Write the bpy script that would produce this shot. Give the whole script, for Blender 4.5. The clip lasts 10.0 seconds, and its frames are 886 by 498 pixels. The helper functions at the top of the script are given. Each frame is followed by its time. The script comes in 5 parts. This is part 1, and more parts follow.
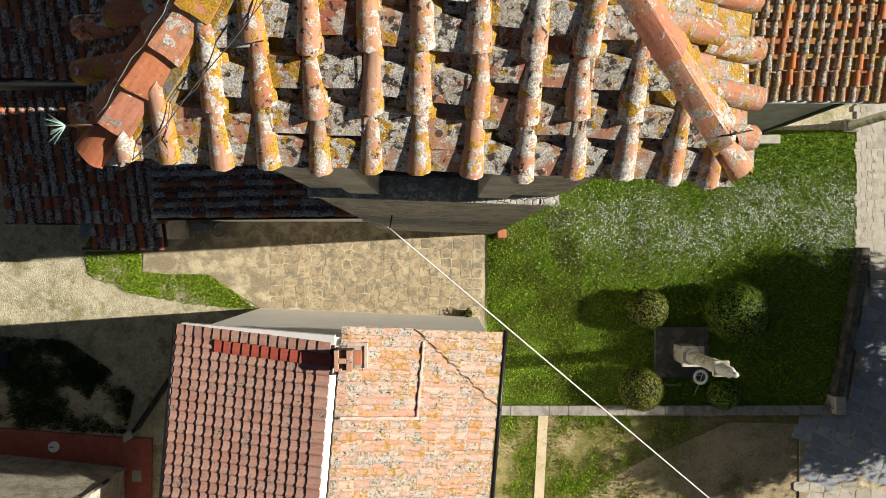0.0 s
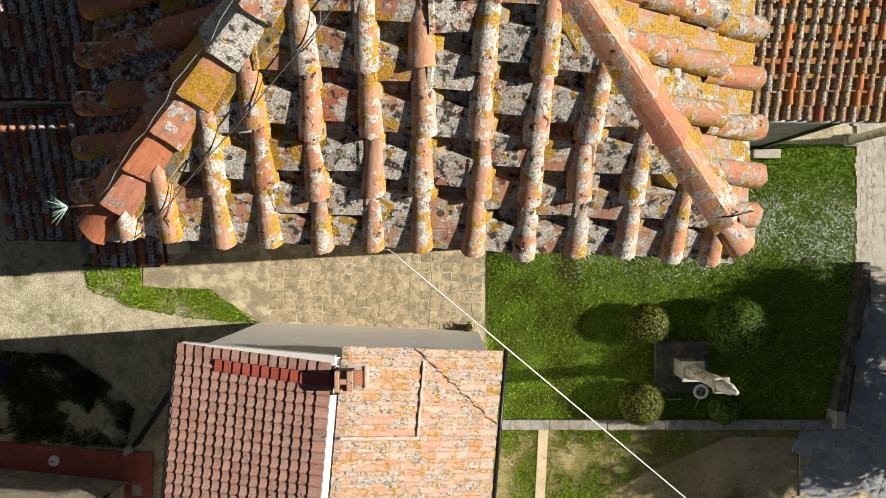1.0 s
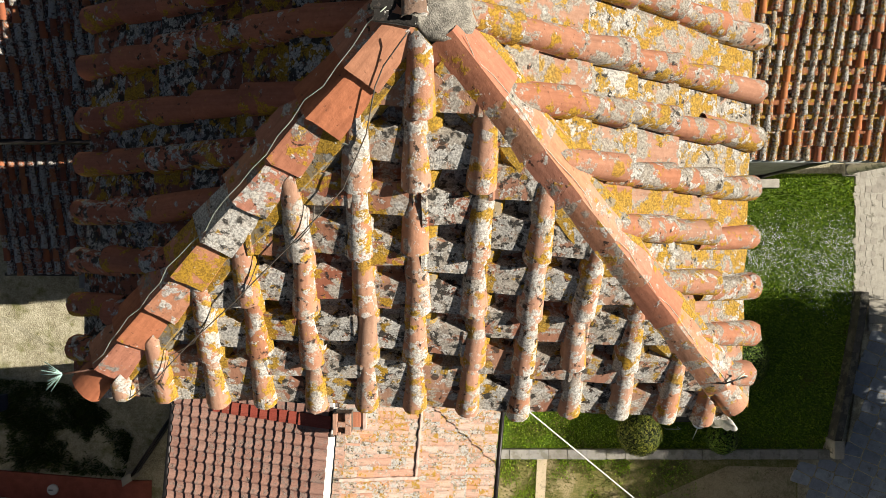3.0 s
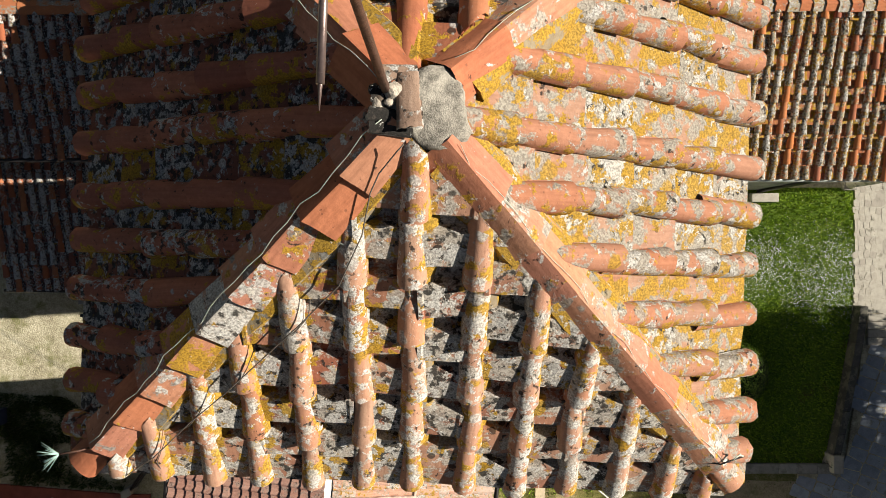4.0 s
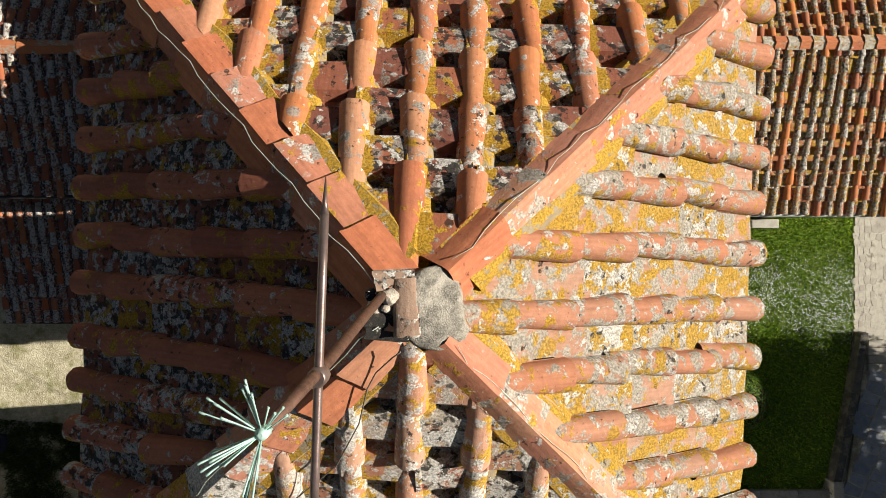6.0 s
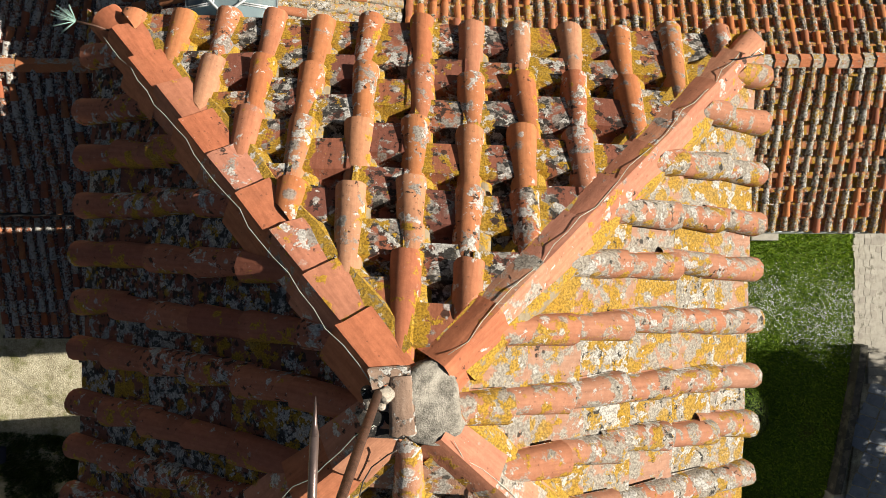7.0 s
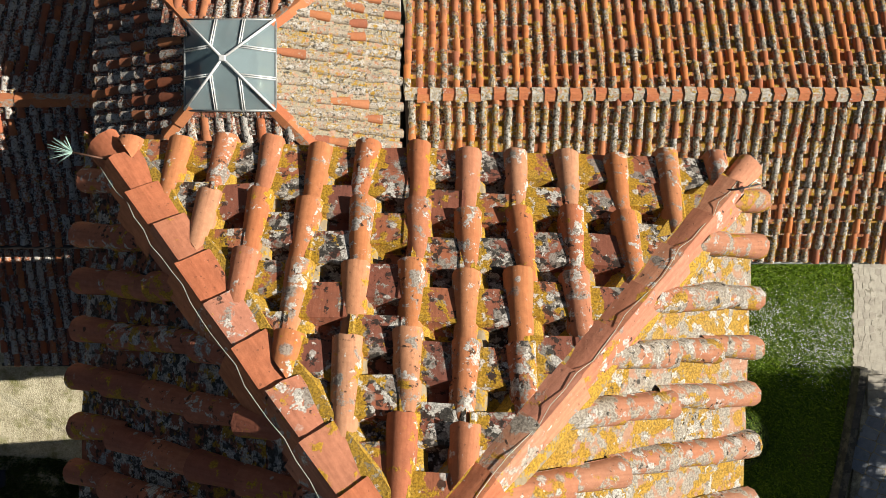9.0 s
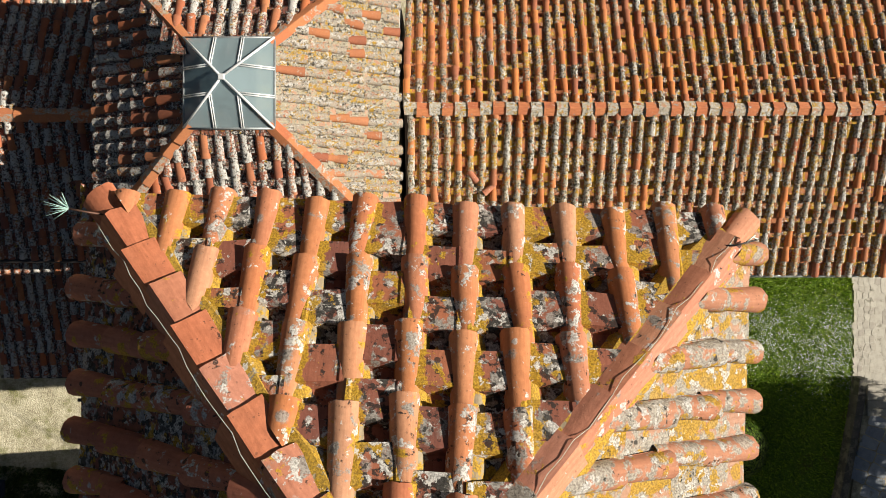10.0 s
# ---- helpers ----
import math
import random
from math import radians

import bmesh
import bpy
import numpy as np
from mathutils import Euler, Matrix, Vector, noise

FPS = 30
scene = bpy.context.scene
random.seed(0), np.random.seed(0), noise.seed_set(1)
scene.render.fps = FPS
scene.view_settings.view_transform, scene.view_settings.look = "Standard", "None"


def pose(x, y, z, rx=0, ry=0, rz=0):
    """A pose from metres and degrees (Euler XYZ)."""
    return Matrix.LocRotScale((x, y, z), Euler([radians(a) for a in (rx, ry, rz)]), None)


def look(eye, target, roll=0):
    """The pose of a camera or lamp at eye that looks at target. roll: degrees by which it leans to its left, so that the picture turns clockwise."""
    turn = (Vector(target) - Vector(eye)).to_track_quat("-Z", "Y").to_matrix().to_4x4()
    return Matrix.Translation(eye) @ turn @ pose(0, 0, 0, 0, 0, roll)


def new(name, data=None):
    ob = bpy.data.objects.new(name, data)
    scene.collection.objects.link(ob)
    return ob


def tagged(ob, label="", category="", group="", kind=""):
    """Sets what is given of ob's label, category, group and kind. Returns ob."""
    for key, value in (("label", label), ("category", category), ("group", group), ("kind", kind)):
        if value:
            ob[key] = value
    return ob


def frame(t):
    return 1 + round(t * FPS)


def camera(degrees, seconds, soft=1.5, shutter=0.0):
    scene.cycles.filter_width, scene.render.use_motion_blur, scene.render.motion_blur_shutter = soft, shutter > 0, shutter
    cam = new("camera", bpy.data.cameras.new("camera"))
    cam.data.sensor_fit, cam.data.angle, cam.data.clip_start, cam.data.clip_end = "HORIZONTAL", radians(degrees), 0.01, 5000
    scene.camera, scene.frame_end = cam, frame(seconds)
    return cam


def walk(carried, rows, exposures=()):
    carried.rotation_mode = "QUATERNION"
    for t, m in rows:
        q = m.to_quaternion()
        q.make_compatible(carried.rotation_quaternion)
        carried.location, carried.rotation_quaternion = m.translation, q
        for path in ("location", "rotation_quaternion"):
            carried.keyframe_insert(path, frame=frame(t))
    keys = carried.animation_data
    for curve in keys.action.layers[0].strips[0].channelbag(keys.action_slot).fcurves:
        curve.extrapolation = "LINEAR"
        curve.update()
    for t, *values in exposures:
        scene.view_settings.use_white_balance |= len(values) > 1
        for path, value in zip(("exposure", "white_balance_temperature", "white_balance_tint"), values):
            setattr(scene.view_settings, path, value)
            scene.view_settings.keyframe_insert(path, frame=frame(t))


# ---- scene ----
# ---- camera and its flight ----
cam = camera(65.7, 10.0, soft=0.75)
METRES, EYE = 4.0, 21.58
ROWS = [
    (0.0, 0.0, 0.0, 0.0, 0.0, 0.0, -0.0),
    (0.5, -0.0012, 0.0001, 0.0548, -0.0, 0.0, -0.01),
    (1.0, -0.0022, -0.0014, 0.1105, -0.0, 0.01, -0.02),
    (1.5, -0.0014, -0.0038, 0.1675, -0.0, 0.02, -0.03),
    (2.0, -0.0001, -0.0028, 0.225, -0.01, 0.02, -0.04),
    (2.5, 0.0024, -0.0032, 0.282, -0.01, 0.02, -0.05),
    (4.0, 0.01, -0.004, 0.4486, -0.02, 0.01, -0.1),
    (4.5, 0.0104, -0.0027, 0.5019, -0.02, 0.02, -0.09),
    (5.0, 0.0098, -0.0007, 0.5531, -0.01, 0.03, -0.09),
    (5.5, 0.0108, 0.0003, 0.6023, -0.01, 0.04, -0.07),
    (7.0, 0.0165, 0.0029, 0.7456, -0.0, 0.06, -0.06),
    (7.5, 0.0187, 0.0039, 0.7926, -0.01, 0.07, -0.04),
    (8.0, 0.0201, 0.0043, 0.8383, -0.01, 0.08, -0.02),
    (8.5, 0.0204, 0.0043, 0.8818, -0.01, 0.08, -0.01),
    (9.0, 0.0203, 0.0035, 0.9231, -0.01, 0.09, 0.0),
    (9.5, 0.0221, 0.0052, 0.9619, -0.01, 0.1, 0.0),
    (10.0, 0.0245, 0.0057, 0.9992, -0.0, 0.11, 0.02),
]
walk(cam, [(t, pose(0, 0, EYE, -90, 0, 0) @ pose(METRES * x, METRES * 0.8 * y, METRES * z, 90 + pitch, roll, yaw)) for t, x, y, z, yaw, pitch, roll in ROWS])

# ---- light ----
SUN_EL, SUN_NORTH = 30.2, 3.8      # degrees above the horizon; degrees north of east
world = bpy.data.worlds.new("sky")
scene.world = world
world.use_nodes = True
wn = world.node_tree
sky = wn.nodes.new("ShaderNodeTexSky")
sky.sky_type, sky.sun_disc = "NISHITA", False
sky.sun_elevation, sky.sun_rotation = radians(SUN_EL), radians(90 - SUN_NORTH)
wn.links.new(sky.outputs[0], wn.nodes["Background"].inputs[0])
wn.nodes["Background"].inputs[1].default_value = 0.031
sun = new("sun", bpy.data.lights.new("sun", "SUN"))
sun.data.energy, sun.data.angle, sun.data.color = 8.6, radians(0.53), (1.0, 0.93, 0.82)
to_sun = Vector((math.cos(radians(SUN_EL)) * math.cos(radians(SUN_NORTH)), math.cos(radians(SUN_EL)) * math.sin(radians(SUN_NORTH)), math.sin(radians(SUN_EL))))
sun.matrix_basis = look(to_sun * 60, (0, 0, 0))
scene.view_settings.exposure = 0.0


# ---- material helpers ----
class Nodes:
    """A small builder for node materials."""

    def __init__(self, name, rough=0.85, metal=0.0):
        self.mat = bpy.data.materials.new(name)
        self.mat.use_nodes = True
        self.tree = self.mat.node_tree
        self.bsdf = self.tree.nodes["Principled BSDF"]
        self.bsdf.inputs["Roughness"].default_value = rough
        self.bsdf.inputs["Metallic"].default_value = metal
        self.bsdf.inputs["Specular IOR Level"].default_value = 0.3

    def add(self, kind, **inputs):
        n = self.tree.nodes.new(kind)
        for key, value in inputs.items():
            self.put(n.inputs[key.replace("_", " ")], value)
        return n

    def put(self, socket, value):
        if isinstance(value, bpy.types.NodeSocket):
            self.tree.links.new(value, socket)
        elif isinstance(value, tuple) and len(value) == 3 and socket.type == "RGBA":
            socket.default_value = (*value, 1)
        else:
            socket.default_value = value

    def math(self, op, a, b=0.0, c=0.0, clamp=False):
        n = self.tree.nodes.new("ShaderNodeMath")
        n.operation, n.use_clamp = op, clamp
        for s, v in zip(n.inputs, (a, b, c)):
            self.put(s, v)
        return n.outputs[0]

    def vec(self, op, a, b):
        n = self.tree.nodes.new("ShaderNodeVectorMath")
        n.operation = op
        self.put(n.inputs[0], a)
        self.put(n.inputs[1], b)
        return n.outputs[0]

    def place(self):
        return self.add("ShaderNodeNewGeometry").outputs["Position"]

    def noise(self, where, scale, detail=4.0, rough=0.6, distort=0.0):
        n = self.add("ShaderNodeTexNoise", Vector=where, Scale=scale, Detail=detail, Roughness=rough, Distortion=distort)
        return n.outputs["Fac"]

    def step(self, value, low, high):
        n = self.tree.nodes.new("ShaderNodeMapRange")
        n.interpolation_type = "SMOOTHSTEP"
        for s, v in zip(n.inputs, (value, low, high, 0.0, 1.0)):
            self.put(s, v)
        return n.outputs[0]

    def mix(self, fac, a, b, kind="MIX"):
        n = self.tree.nodes.new("ShaderNodeMix")
        n.data_type, n.blend_type = "RGBA", kind
        self.put(n.inputs[0], fac)
        self.put(n.inputs[6], a)
        self.put(n.inputs[7], b)
        return n.outputs[2]

    def ramp(self, fac, *stops):
        n = self.tree.nodes.new("ShaderNodeValToRGB")
        while len(n.color_ramp.elements) < len(stops):
            n.color_ramp.elements.new(0.5)
        for e, (p, c) in zip(n.color_ramp.elements, stops):
            e.position, e.color = p, (*c, 1)
        self.put(n.inputs[0], fac)
        return n.outputs[0]

    def chance(self):
        """A number of its own for each piece, an object or an island of a mesh."""
        a = self.add("ShaderNodeObjectInfo").outputs["Random"]
        b = self.add("ShaderNodeNewGeometry").outputs["Random Per Island"]
        return self.math("FRACT", self.math("ADD", a, self.math("MULTIPLY", b, 3.7)))

    def finish(self, colour, height=None, strength=0.4, distance=0.01, rough=None):
        self.put(self.bsdf.inputs["Base Color"], colour)
        if rough is not None:
            self.put(self.bsdf.inputs["Roughness"], rough)
        if height is not None:
            b = self.add("ShaderNodeBump", Strength=strength, Distance=distance, Height=height)
            self.put(self.bsdf.inputs["Normal"], b.outputs[0])
        return self.mat


def inverse_share(p):
    """The noise threshold above which about the share p lies."""
    p = min(max(p, 0.002), 0.998)
    t = math.log((1 - p) / p) / 1.7
    return 0.5 + 0.115 * t


def tile_material(name, colours, grey=0.2, white=0.2, yellow=0.1, black=0.1, dirt=0.3, size=1.0, spread=0.16, grey_colour=(0.27, 0.26, 0.23), spots=True, clean=0.0, edge=0.0, dim=1.0, bump=0.5):
    n = Nodes(name, 0.9)
    colours = [(c[0] * 0.84, c[1] * 0.90, c[2] * 0.88) for c in colours]
    grey_colour = tuple(k * 0.9 for k in grey_colour)
    r = n.chance()
    r2 = n.math("FRACT", n.math("MULTIPLY", r, 17.3))
    r3 = n.math("FRACT", n.math("MULTIPLY", r, 41.9))
    p = n.place()
    offset = n.tree.nodes.new("ShaderNodeCombineXYZ")
    for i in range(3):
        n.put(offset.inputs[i], n.math("MULTIPLY", (r, r2, r3)[i], 0.35))
    q = n.vec("ADD", p, offset.outputs[0])
    clay = n.ramp(r, *[(i / (len(colours) - 1), c) for i, c in enumerate(colours)])
    grain = n.noise(q, 38 * size, 5, 0.65)
    broad = n.noise(q, 4.5 * size, 3, 0.6)
    clay = n.mix(n.math("MULTIPLY", n.step(grain, 0.35, 0.7), 0.5), clay, n.mix(1.0, clay, (1.35, 1.4, 1.4), "MULTIPLY"))
    clay = n.mix(n.math("MULTIPLY", n.step(broad, 0.45, 0.75), dirt), clay, (0.10, 0.055, 0.04))
    if spots:
        # streaks along the tile, from the mould and the rain
        along = n.vec("ADD", n.vec("MULTIPLY", n.add("ShaderNodeTexCoord").outputs["Object"], (42.0, 3.0, 20.0)), offset.outputs[0])
        streak = n.noise(along, 1.0, 3, 0.6)
        clay = n.mix(n.math("MULTIPLY", n.step(streak, 0.42, 0.72), 0.42), clay, n.mix(1.0, clay, (0.52, 0.47, 0.45), "MULTIPLY"))
        clay = n.mix(n.math("MULTIPLY", n.step(streak, 0.50, 0.28), 0.30), clay, n.mix(1.0, clay, (1.25, 1.35, 1.4), "MULTIPLY"))
    out = clay
    relief = grain
    fine = n.noise(q, 95 * size, 3, 0.7)
    for share, scale, colour, shift, seed, soft in (
        (grey, 11.0, grey_colour, r2, 3.1, 0.035),
        (black, 24.0, (0.018, 0.017, 0.015), r2, 7.7, 0.035),
        (yellow, 12.0, (0.39, 0.225, 0.016), r, 11.3, 0.03),
        (white, 17.0, (0.48, 0.46, 0.42), r2, 23.9, 0.025),
    ):
        if share <= 0:
            continue
        w = n.vec("ADD", q, (seed, seed * 0.7, -seed))
        f = n.noise(w, scale * size, 6, 0.58 if spots else 0.7, 0.25)
        f = n.math("ADD", f, n.math("MULTIPLY", n.math("SUBTRACT", fine, 0.5), 0.17 if spots else 0.22))
        f = n.math("ADD", f, n.math("MULTIPLY", n.math("SUBTRACT", broad, 0.5), 0.35))
        f = n.math("ADD", f, n.math("MULTIPLY", n.math("SUBTRACT", shift, 0.5), spread))
        thr = inverse_share(share)
        if edge and seed == 11.3:
            local = n.add("ShaderNodeSeparateXYZ", Vector=n.add("ShaderNodeTexCoord").outputs["Object"])
            f = n.math("ADD", f, n.math("MULTIPLY", n.step(n.math("MULTIPLY", local.outputs[0], math.copysign(1, edge)), 0.015, 0.085), abs(edge)))
        if clean:
            f = n.math("SUBTRACT", f, n.math("MULTIPLY", n.step(r3, 1.0 - clean - 0.06, 1.0 - clean + 0.06), 0.25))
        mask = n.step(f, thr - soft, thr + soft)
        if spots:
            v = n.add("ShaderNodeTexVoronoi", Vector=w, Scale=scale * 0.85 * size)
            sc = n.add("ShaderNodeSeparateColor", Color=v.outputs["Color"])
            d = n.math("ADD", v.outputs["Distance"], n.math("MULTIPLY", n.math("SUBTRACT", grain, 0.5), 0.35))
            reach = n.math("MULTIPLY", n.math("SUBTRACT", sc.outputs[0], 1.0 - share * 0.9), 1.1 / (0.3 + share))
            blob = n.step(n.math("SUBTRACT", reach, d), -0.06, 0.06)
            mask = n.math("MAXIMUM", mask, n.math("MULTIPLY", blob, 0.9))
        tone = n.mix(n.step(fine, 0.36, 0.64), tuple(x * 0.58 for x in colour), tuple(min(1, x * 1.32) for x in colour))
        out = n.mix(n.math("MULTIPLY", mask, 0.9), out, tone)
        relief = n.math("ADD", relief, n.math("MULTIPLY", mask, 0.4))
    if spots:
        # pits and specks of soot
        v = n.add("ShaderNodeTexVoronoi", Vector=n.vec("ADD", q, (1.7, 5.1, 2.3)), Scale=70.0 * size)
        sc = n.add("ShaderNodeSeparateColor", Color=v.outputs["Color"])
        pit = n.step(n.math("SUBTRACT", n.math("MULTIPLY", n.math("SUBTRACT", sc.outputs[1], 0.86), 2.6), n.math("ADD", v.outputs["Distance"], n.math("MULTIPLY", n.math("SUBTRACT", fine, 0.5), 0.7))), -0.05, 0.05)
        out = n.mix(n.math("MULTIPLY", pit, 0.35), out, (0.045, 0.036, 0.028))
        relief = n.math("SUBTRACT", relief, n.math("MULTIPLY", pit, 0.5))
    if dim != 1.0:
        out = n.mix(1.0, out, (dim, dim, dim), "MULTIPLY")
    return n.finish(out, relief, bump, 0.006)


def plain(name, colour, rough=0.6, metal=0.0, vary=0.25, scale=9.0, bump=0.2):
    n = Nodes(name, rough, metal)
    p = n.place()
    a = n.noise(p, scale, 5, 0.65)
    b = n.noise(p, scale * 9, 4, 0.6)
    dark = tuple(c * (1 - vary * 1.6) if vary < 0.6 else c * 0.1 for c in colour)
    c = n.mix(n.step(a, 0.3, 0.7), dark, colour)
    c = n.mix(n.math("MULTIPLY", n.step(b, 0.4, 0.75), vary), c, tuple(min(1, x * 1.35) for x in colour))
    return n.finish(c, n.math("ADD", b, a), bump, 0.006)


def ground_material(name, colours, scale, fine, patch=None, patch_share=0.3, patch_scale=0.7, bump=0.5, distance=0.02):
    n = Nodes(name, 0.95)
    p = n.place()
    a = n.noise(p, scale, 6, 0.65)
    b = n.noise(p, fine, 3, 0.7)
    e = n.noise(p, fine * 0.35, 4, 0.7)
    mixed = n.math("ADD", n.math("MULTIPLY", a, 0.35), n.math("ADD", n.math("MULTIPLY", b, 0.4), n.math("MULTIPLY", e, 0.25)))
    c = n.ramp(mixed, *[(0.38 + 0.24 * i / (len(colours) - 1), k) for i, k in enumerate(colours)])
    if patch:
        f = n.noise(n.vec("ADD", p, (5, 9, 0)), patch_scale, 6, 0.7)
        thr = inverse_share(patch_share)
        f = n.step(f, thr - 0.08, thr + 0.08)
        c = n.mix(n.math("MULTIPLY", f, n.step(b, 0.25, 0.6)), c, patch)
    return n.finish(c, b, bump, distance)


ORANGE, RED, PINK, MAROON = (0.47, 0.17, 0.075), (0.33, 0.105, 0.06), (0.52, 0.26, 0.175), (0.21, 0.07, 0.05)
SALMON, DUSTY = (0.56, 0.24, 0.14), (0.46, 0.25, 0.17)
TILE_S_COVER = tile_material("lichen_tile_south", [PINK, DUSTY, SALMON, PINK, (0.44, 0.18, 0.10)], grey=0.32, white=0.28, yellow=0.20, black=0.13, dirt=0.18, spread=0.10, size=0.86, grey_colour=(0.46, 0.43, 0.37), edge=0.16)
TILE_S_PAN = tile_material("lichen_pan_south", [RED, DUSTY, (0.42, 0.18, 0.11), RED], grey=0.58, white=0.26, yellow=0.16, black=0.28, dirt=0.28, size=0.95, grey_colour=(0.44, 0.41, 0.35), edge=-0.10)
# dim takes the east slope's colours down to offset the strong sun there
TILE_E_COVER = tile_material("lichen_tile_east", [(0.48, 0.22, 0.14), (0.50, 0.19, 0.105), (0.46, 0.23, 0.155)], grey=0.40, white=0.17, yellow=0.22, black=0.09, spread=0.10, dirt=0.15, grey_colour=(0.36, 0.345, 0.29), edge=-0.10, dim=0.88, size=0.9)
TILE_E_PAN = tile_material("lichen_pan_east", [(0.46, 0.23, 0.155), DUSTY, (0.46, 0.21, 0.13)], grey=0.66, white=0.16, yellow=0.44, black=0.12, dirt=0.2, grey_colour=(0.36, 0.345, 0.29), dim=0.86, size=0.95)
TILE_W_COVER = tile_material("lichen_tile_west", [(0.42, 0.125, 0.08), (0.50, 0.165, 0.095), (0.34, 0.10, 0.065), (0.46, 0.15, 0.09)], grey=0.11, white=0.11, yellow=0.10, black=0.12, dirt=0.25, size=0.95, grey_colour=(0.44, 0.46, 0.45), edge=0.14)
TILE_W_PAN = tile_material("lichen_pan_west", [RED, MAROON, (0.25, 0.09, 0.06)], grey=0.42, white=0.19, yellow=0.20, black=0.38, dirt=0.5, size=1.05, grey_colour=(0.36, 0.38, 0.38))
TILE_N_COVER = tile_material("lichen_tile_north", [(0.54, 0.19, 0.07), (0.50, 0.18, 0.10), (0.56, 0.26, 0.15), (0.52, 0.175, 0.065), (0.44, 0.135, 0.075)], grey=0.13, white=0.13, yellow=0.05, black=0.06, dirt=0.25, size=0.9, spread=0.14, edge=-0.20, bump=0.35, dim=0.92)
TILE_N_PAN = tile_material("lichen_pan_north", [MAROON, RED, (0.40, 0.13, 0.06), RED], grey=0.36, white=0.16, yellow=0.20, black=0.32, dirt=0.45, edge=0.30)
HIP_CLAYS = [SALMON, (0.49, 0.18, 0.11), (0.54, 0.22, 0.15), (0.46, 0.165, 0.095), (0.52, 0.20, 0.12)]
TILE_HIP = tile_material("hip_tile_clay", HIP_CLAYS, grey=0.09, white=0.08, yellow=0.09, black=0.05, dirt=0.22, size=0.8, spread=0.16, bump=0.45)
HIP_CLEAN = tile_material("hip_tile_clean", [(0.53, 0.175, 0.085), (0.50, 0.15, 0.075), (0.55, 0.19, 0.095)], grey=0.02, white=0.04, yellow=0.03, black=0.04, dirt=0.22, size=0.8, spread=0.08, bump=0.45)
HIP_WHITE = tile_material("hip_tile_white_lichen", HIP_CLAYS, grey=0.22, white=0.25, yellow=0.16, black=0.08, dirt=0.15, size=0.9, spread=0.05, bump=0.4)
HIP_YELLOW = tile_material("hip_tile_yellow_lichen", HIP_CLAYS, grey=0.12, white=0.12, yellow=0.62, black=0.05, dirt=0.15, size=0.9, spread=0.05, bump=0.4)
HIP_PALE = tile_material("hip_tile_pale_lichen", [PINK, SALMON, (0.50, 0.22, 0.15)], grey=0.34, white=0.15, yellow=0.14, black=0.07, dirt=0.25, size=0.9, spread=0.05, bump=0.4, grey_colour=(0.36, 0.34, 0.29))
HIP_GREY = tile_material("hip_tile_grey_crust", [DUSTY, PINK], grey=0.88, white=0.40, yellow=0.06, black=0.20, dirt=0.2, size=0.9, spread=0.03, bump=0.6, grey_colour=(0.50, 0.48, 0.43))
HIP_BED = tile_material("lichen_hip_mortar", [(0.30, 0.22, 0.14), (0.34, 0.26, 0.18)], grey=0.3, white=0.08, yellow=0.72, black=0.12, dirt=0.3)
HOT = (0.58, 0.185, 0.055)
TILE_FAR_COVER = tile_material("nave_tile_cover", [ORANGE, HOT, RED, ORANGE, HOT], grey=0.66, white=0.22, yellow=0.26, black=0.44, dirt=0.3, spread=0.12, spots=False, clean=0.40, grey_colour=(0.36, 0.34, 0.27), dim=0.92)
TILE_FAR_COVER_S = tile_material("nave_tile_cover_south", [ORANGE, HOT, RED, ORANGE], grey=0.74, white=0.30, yellow=0.24, black=0.42, dirt=0.3, spread=0.12, spots=False, clean=0.18, grey_colour=(0.38, 0.37, 0.28), dim=0.92)
TILE_FAR_PAN = tile_material("nave_tile_pan", [(0.42, 0.14, 0.06), (0.36, 0.11, 0.05), (0.48, 0.18, 0.07)], grey=0.26, white=0.14, yellow=0.34, black=0.34, dirt=0.4, spread=0.12, spots=False, grey_colour=(0.36, 0.34, 0.26))
RIDGE_GREY = tile_material("ridge_tile_lichen", [ORANGE, DUSTY], grey=0.80, white=0.28, yellow=0.22, black=0.16, dirt=0.2, spread=0.05, grey_colour=(0.40, 0.38, 0.30))
RIDGE_CLEAN = tile_material("ridge_tile_clean", [(0.50, 0.15, 0.07), (0.55, 0.19, 0.08), (0.46, 0.13, 0.06)], grey=0.06, white=0.05, yellow=0.03, black=0.05, dirt=0.2, spread=0.05)
TILE_OLD_COVER = tile_material("old_tile_cover", [ORANGE, RED, (0.46, 0.13, 0.05), MAROON, ORANGE], grey=0.56, white=0.48, yellow=0.12, black=0.50, dirt=0.4, spread=0.12, spots=False, clean=0.30, size=1.3, grey_colour=(0.40, 0.40, 0.36))
TILE_OLD_PAN = tile_material("old_tile_pan", [RED, MAROON], grey=0.40, white=0.24, yellow=0.10, black=0.58, dirt=0.6, spread=0.10, spots=False, size=1.3, grey_colour=(0.26, 0.26, 0.23))
TILE_CROSS_COVER = tile_material("crossing_tile_cover", [SALMON, ORANGE, RED, ORANGE], grey=0.82, white=0.24, yellow=0.22, black=0.24, dirt=0.3, spread=0.12, spots=False, clean=0.22, grey_colour=(0.37, 0.34, 0.27))
TILE_CROSS_PAN = tile_material("crossing_tile_pan", [PINK, DUSTY, RED], grey=0.78, white=0.16, yellow=0.26, black=0.32, dirt=0.4, spread=0.10, spots=False, grey_colour=(0.37, 0.35, 0.26))
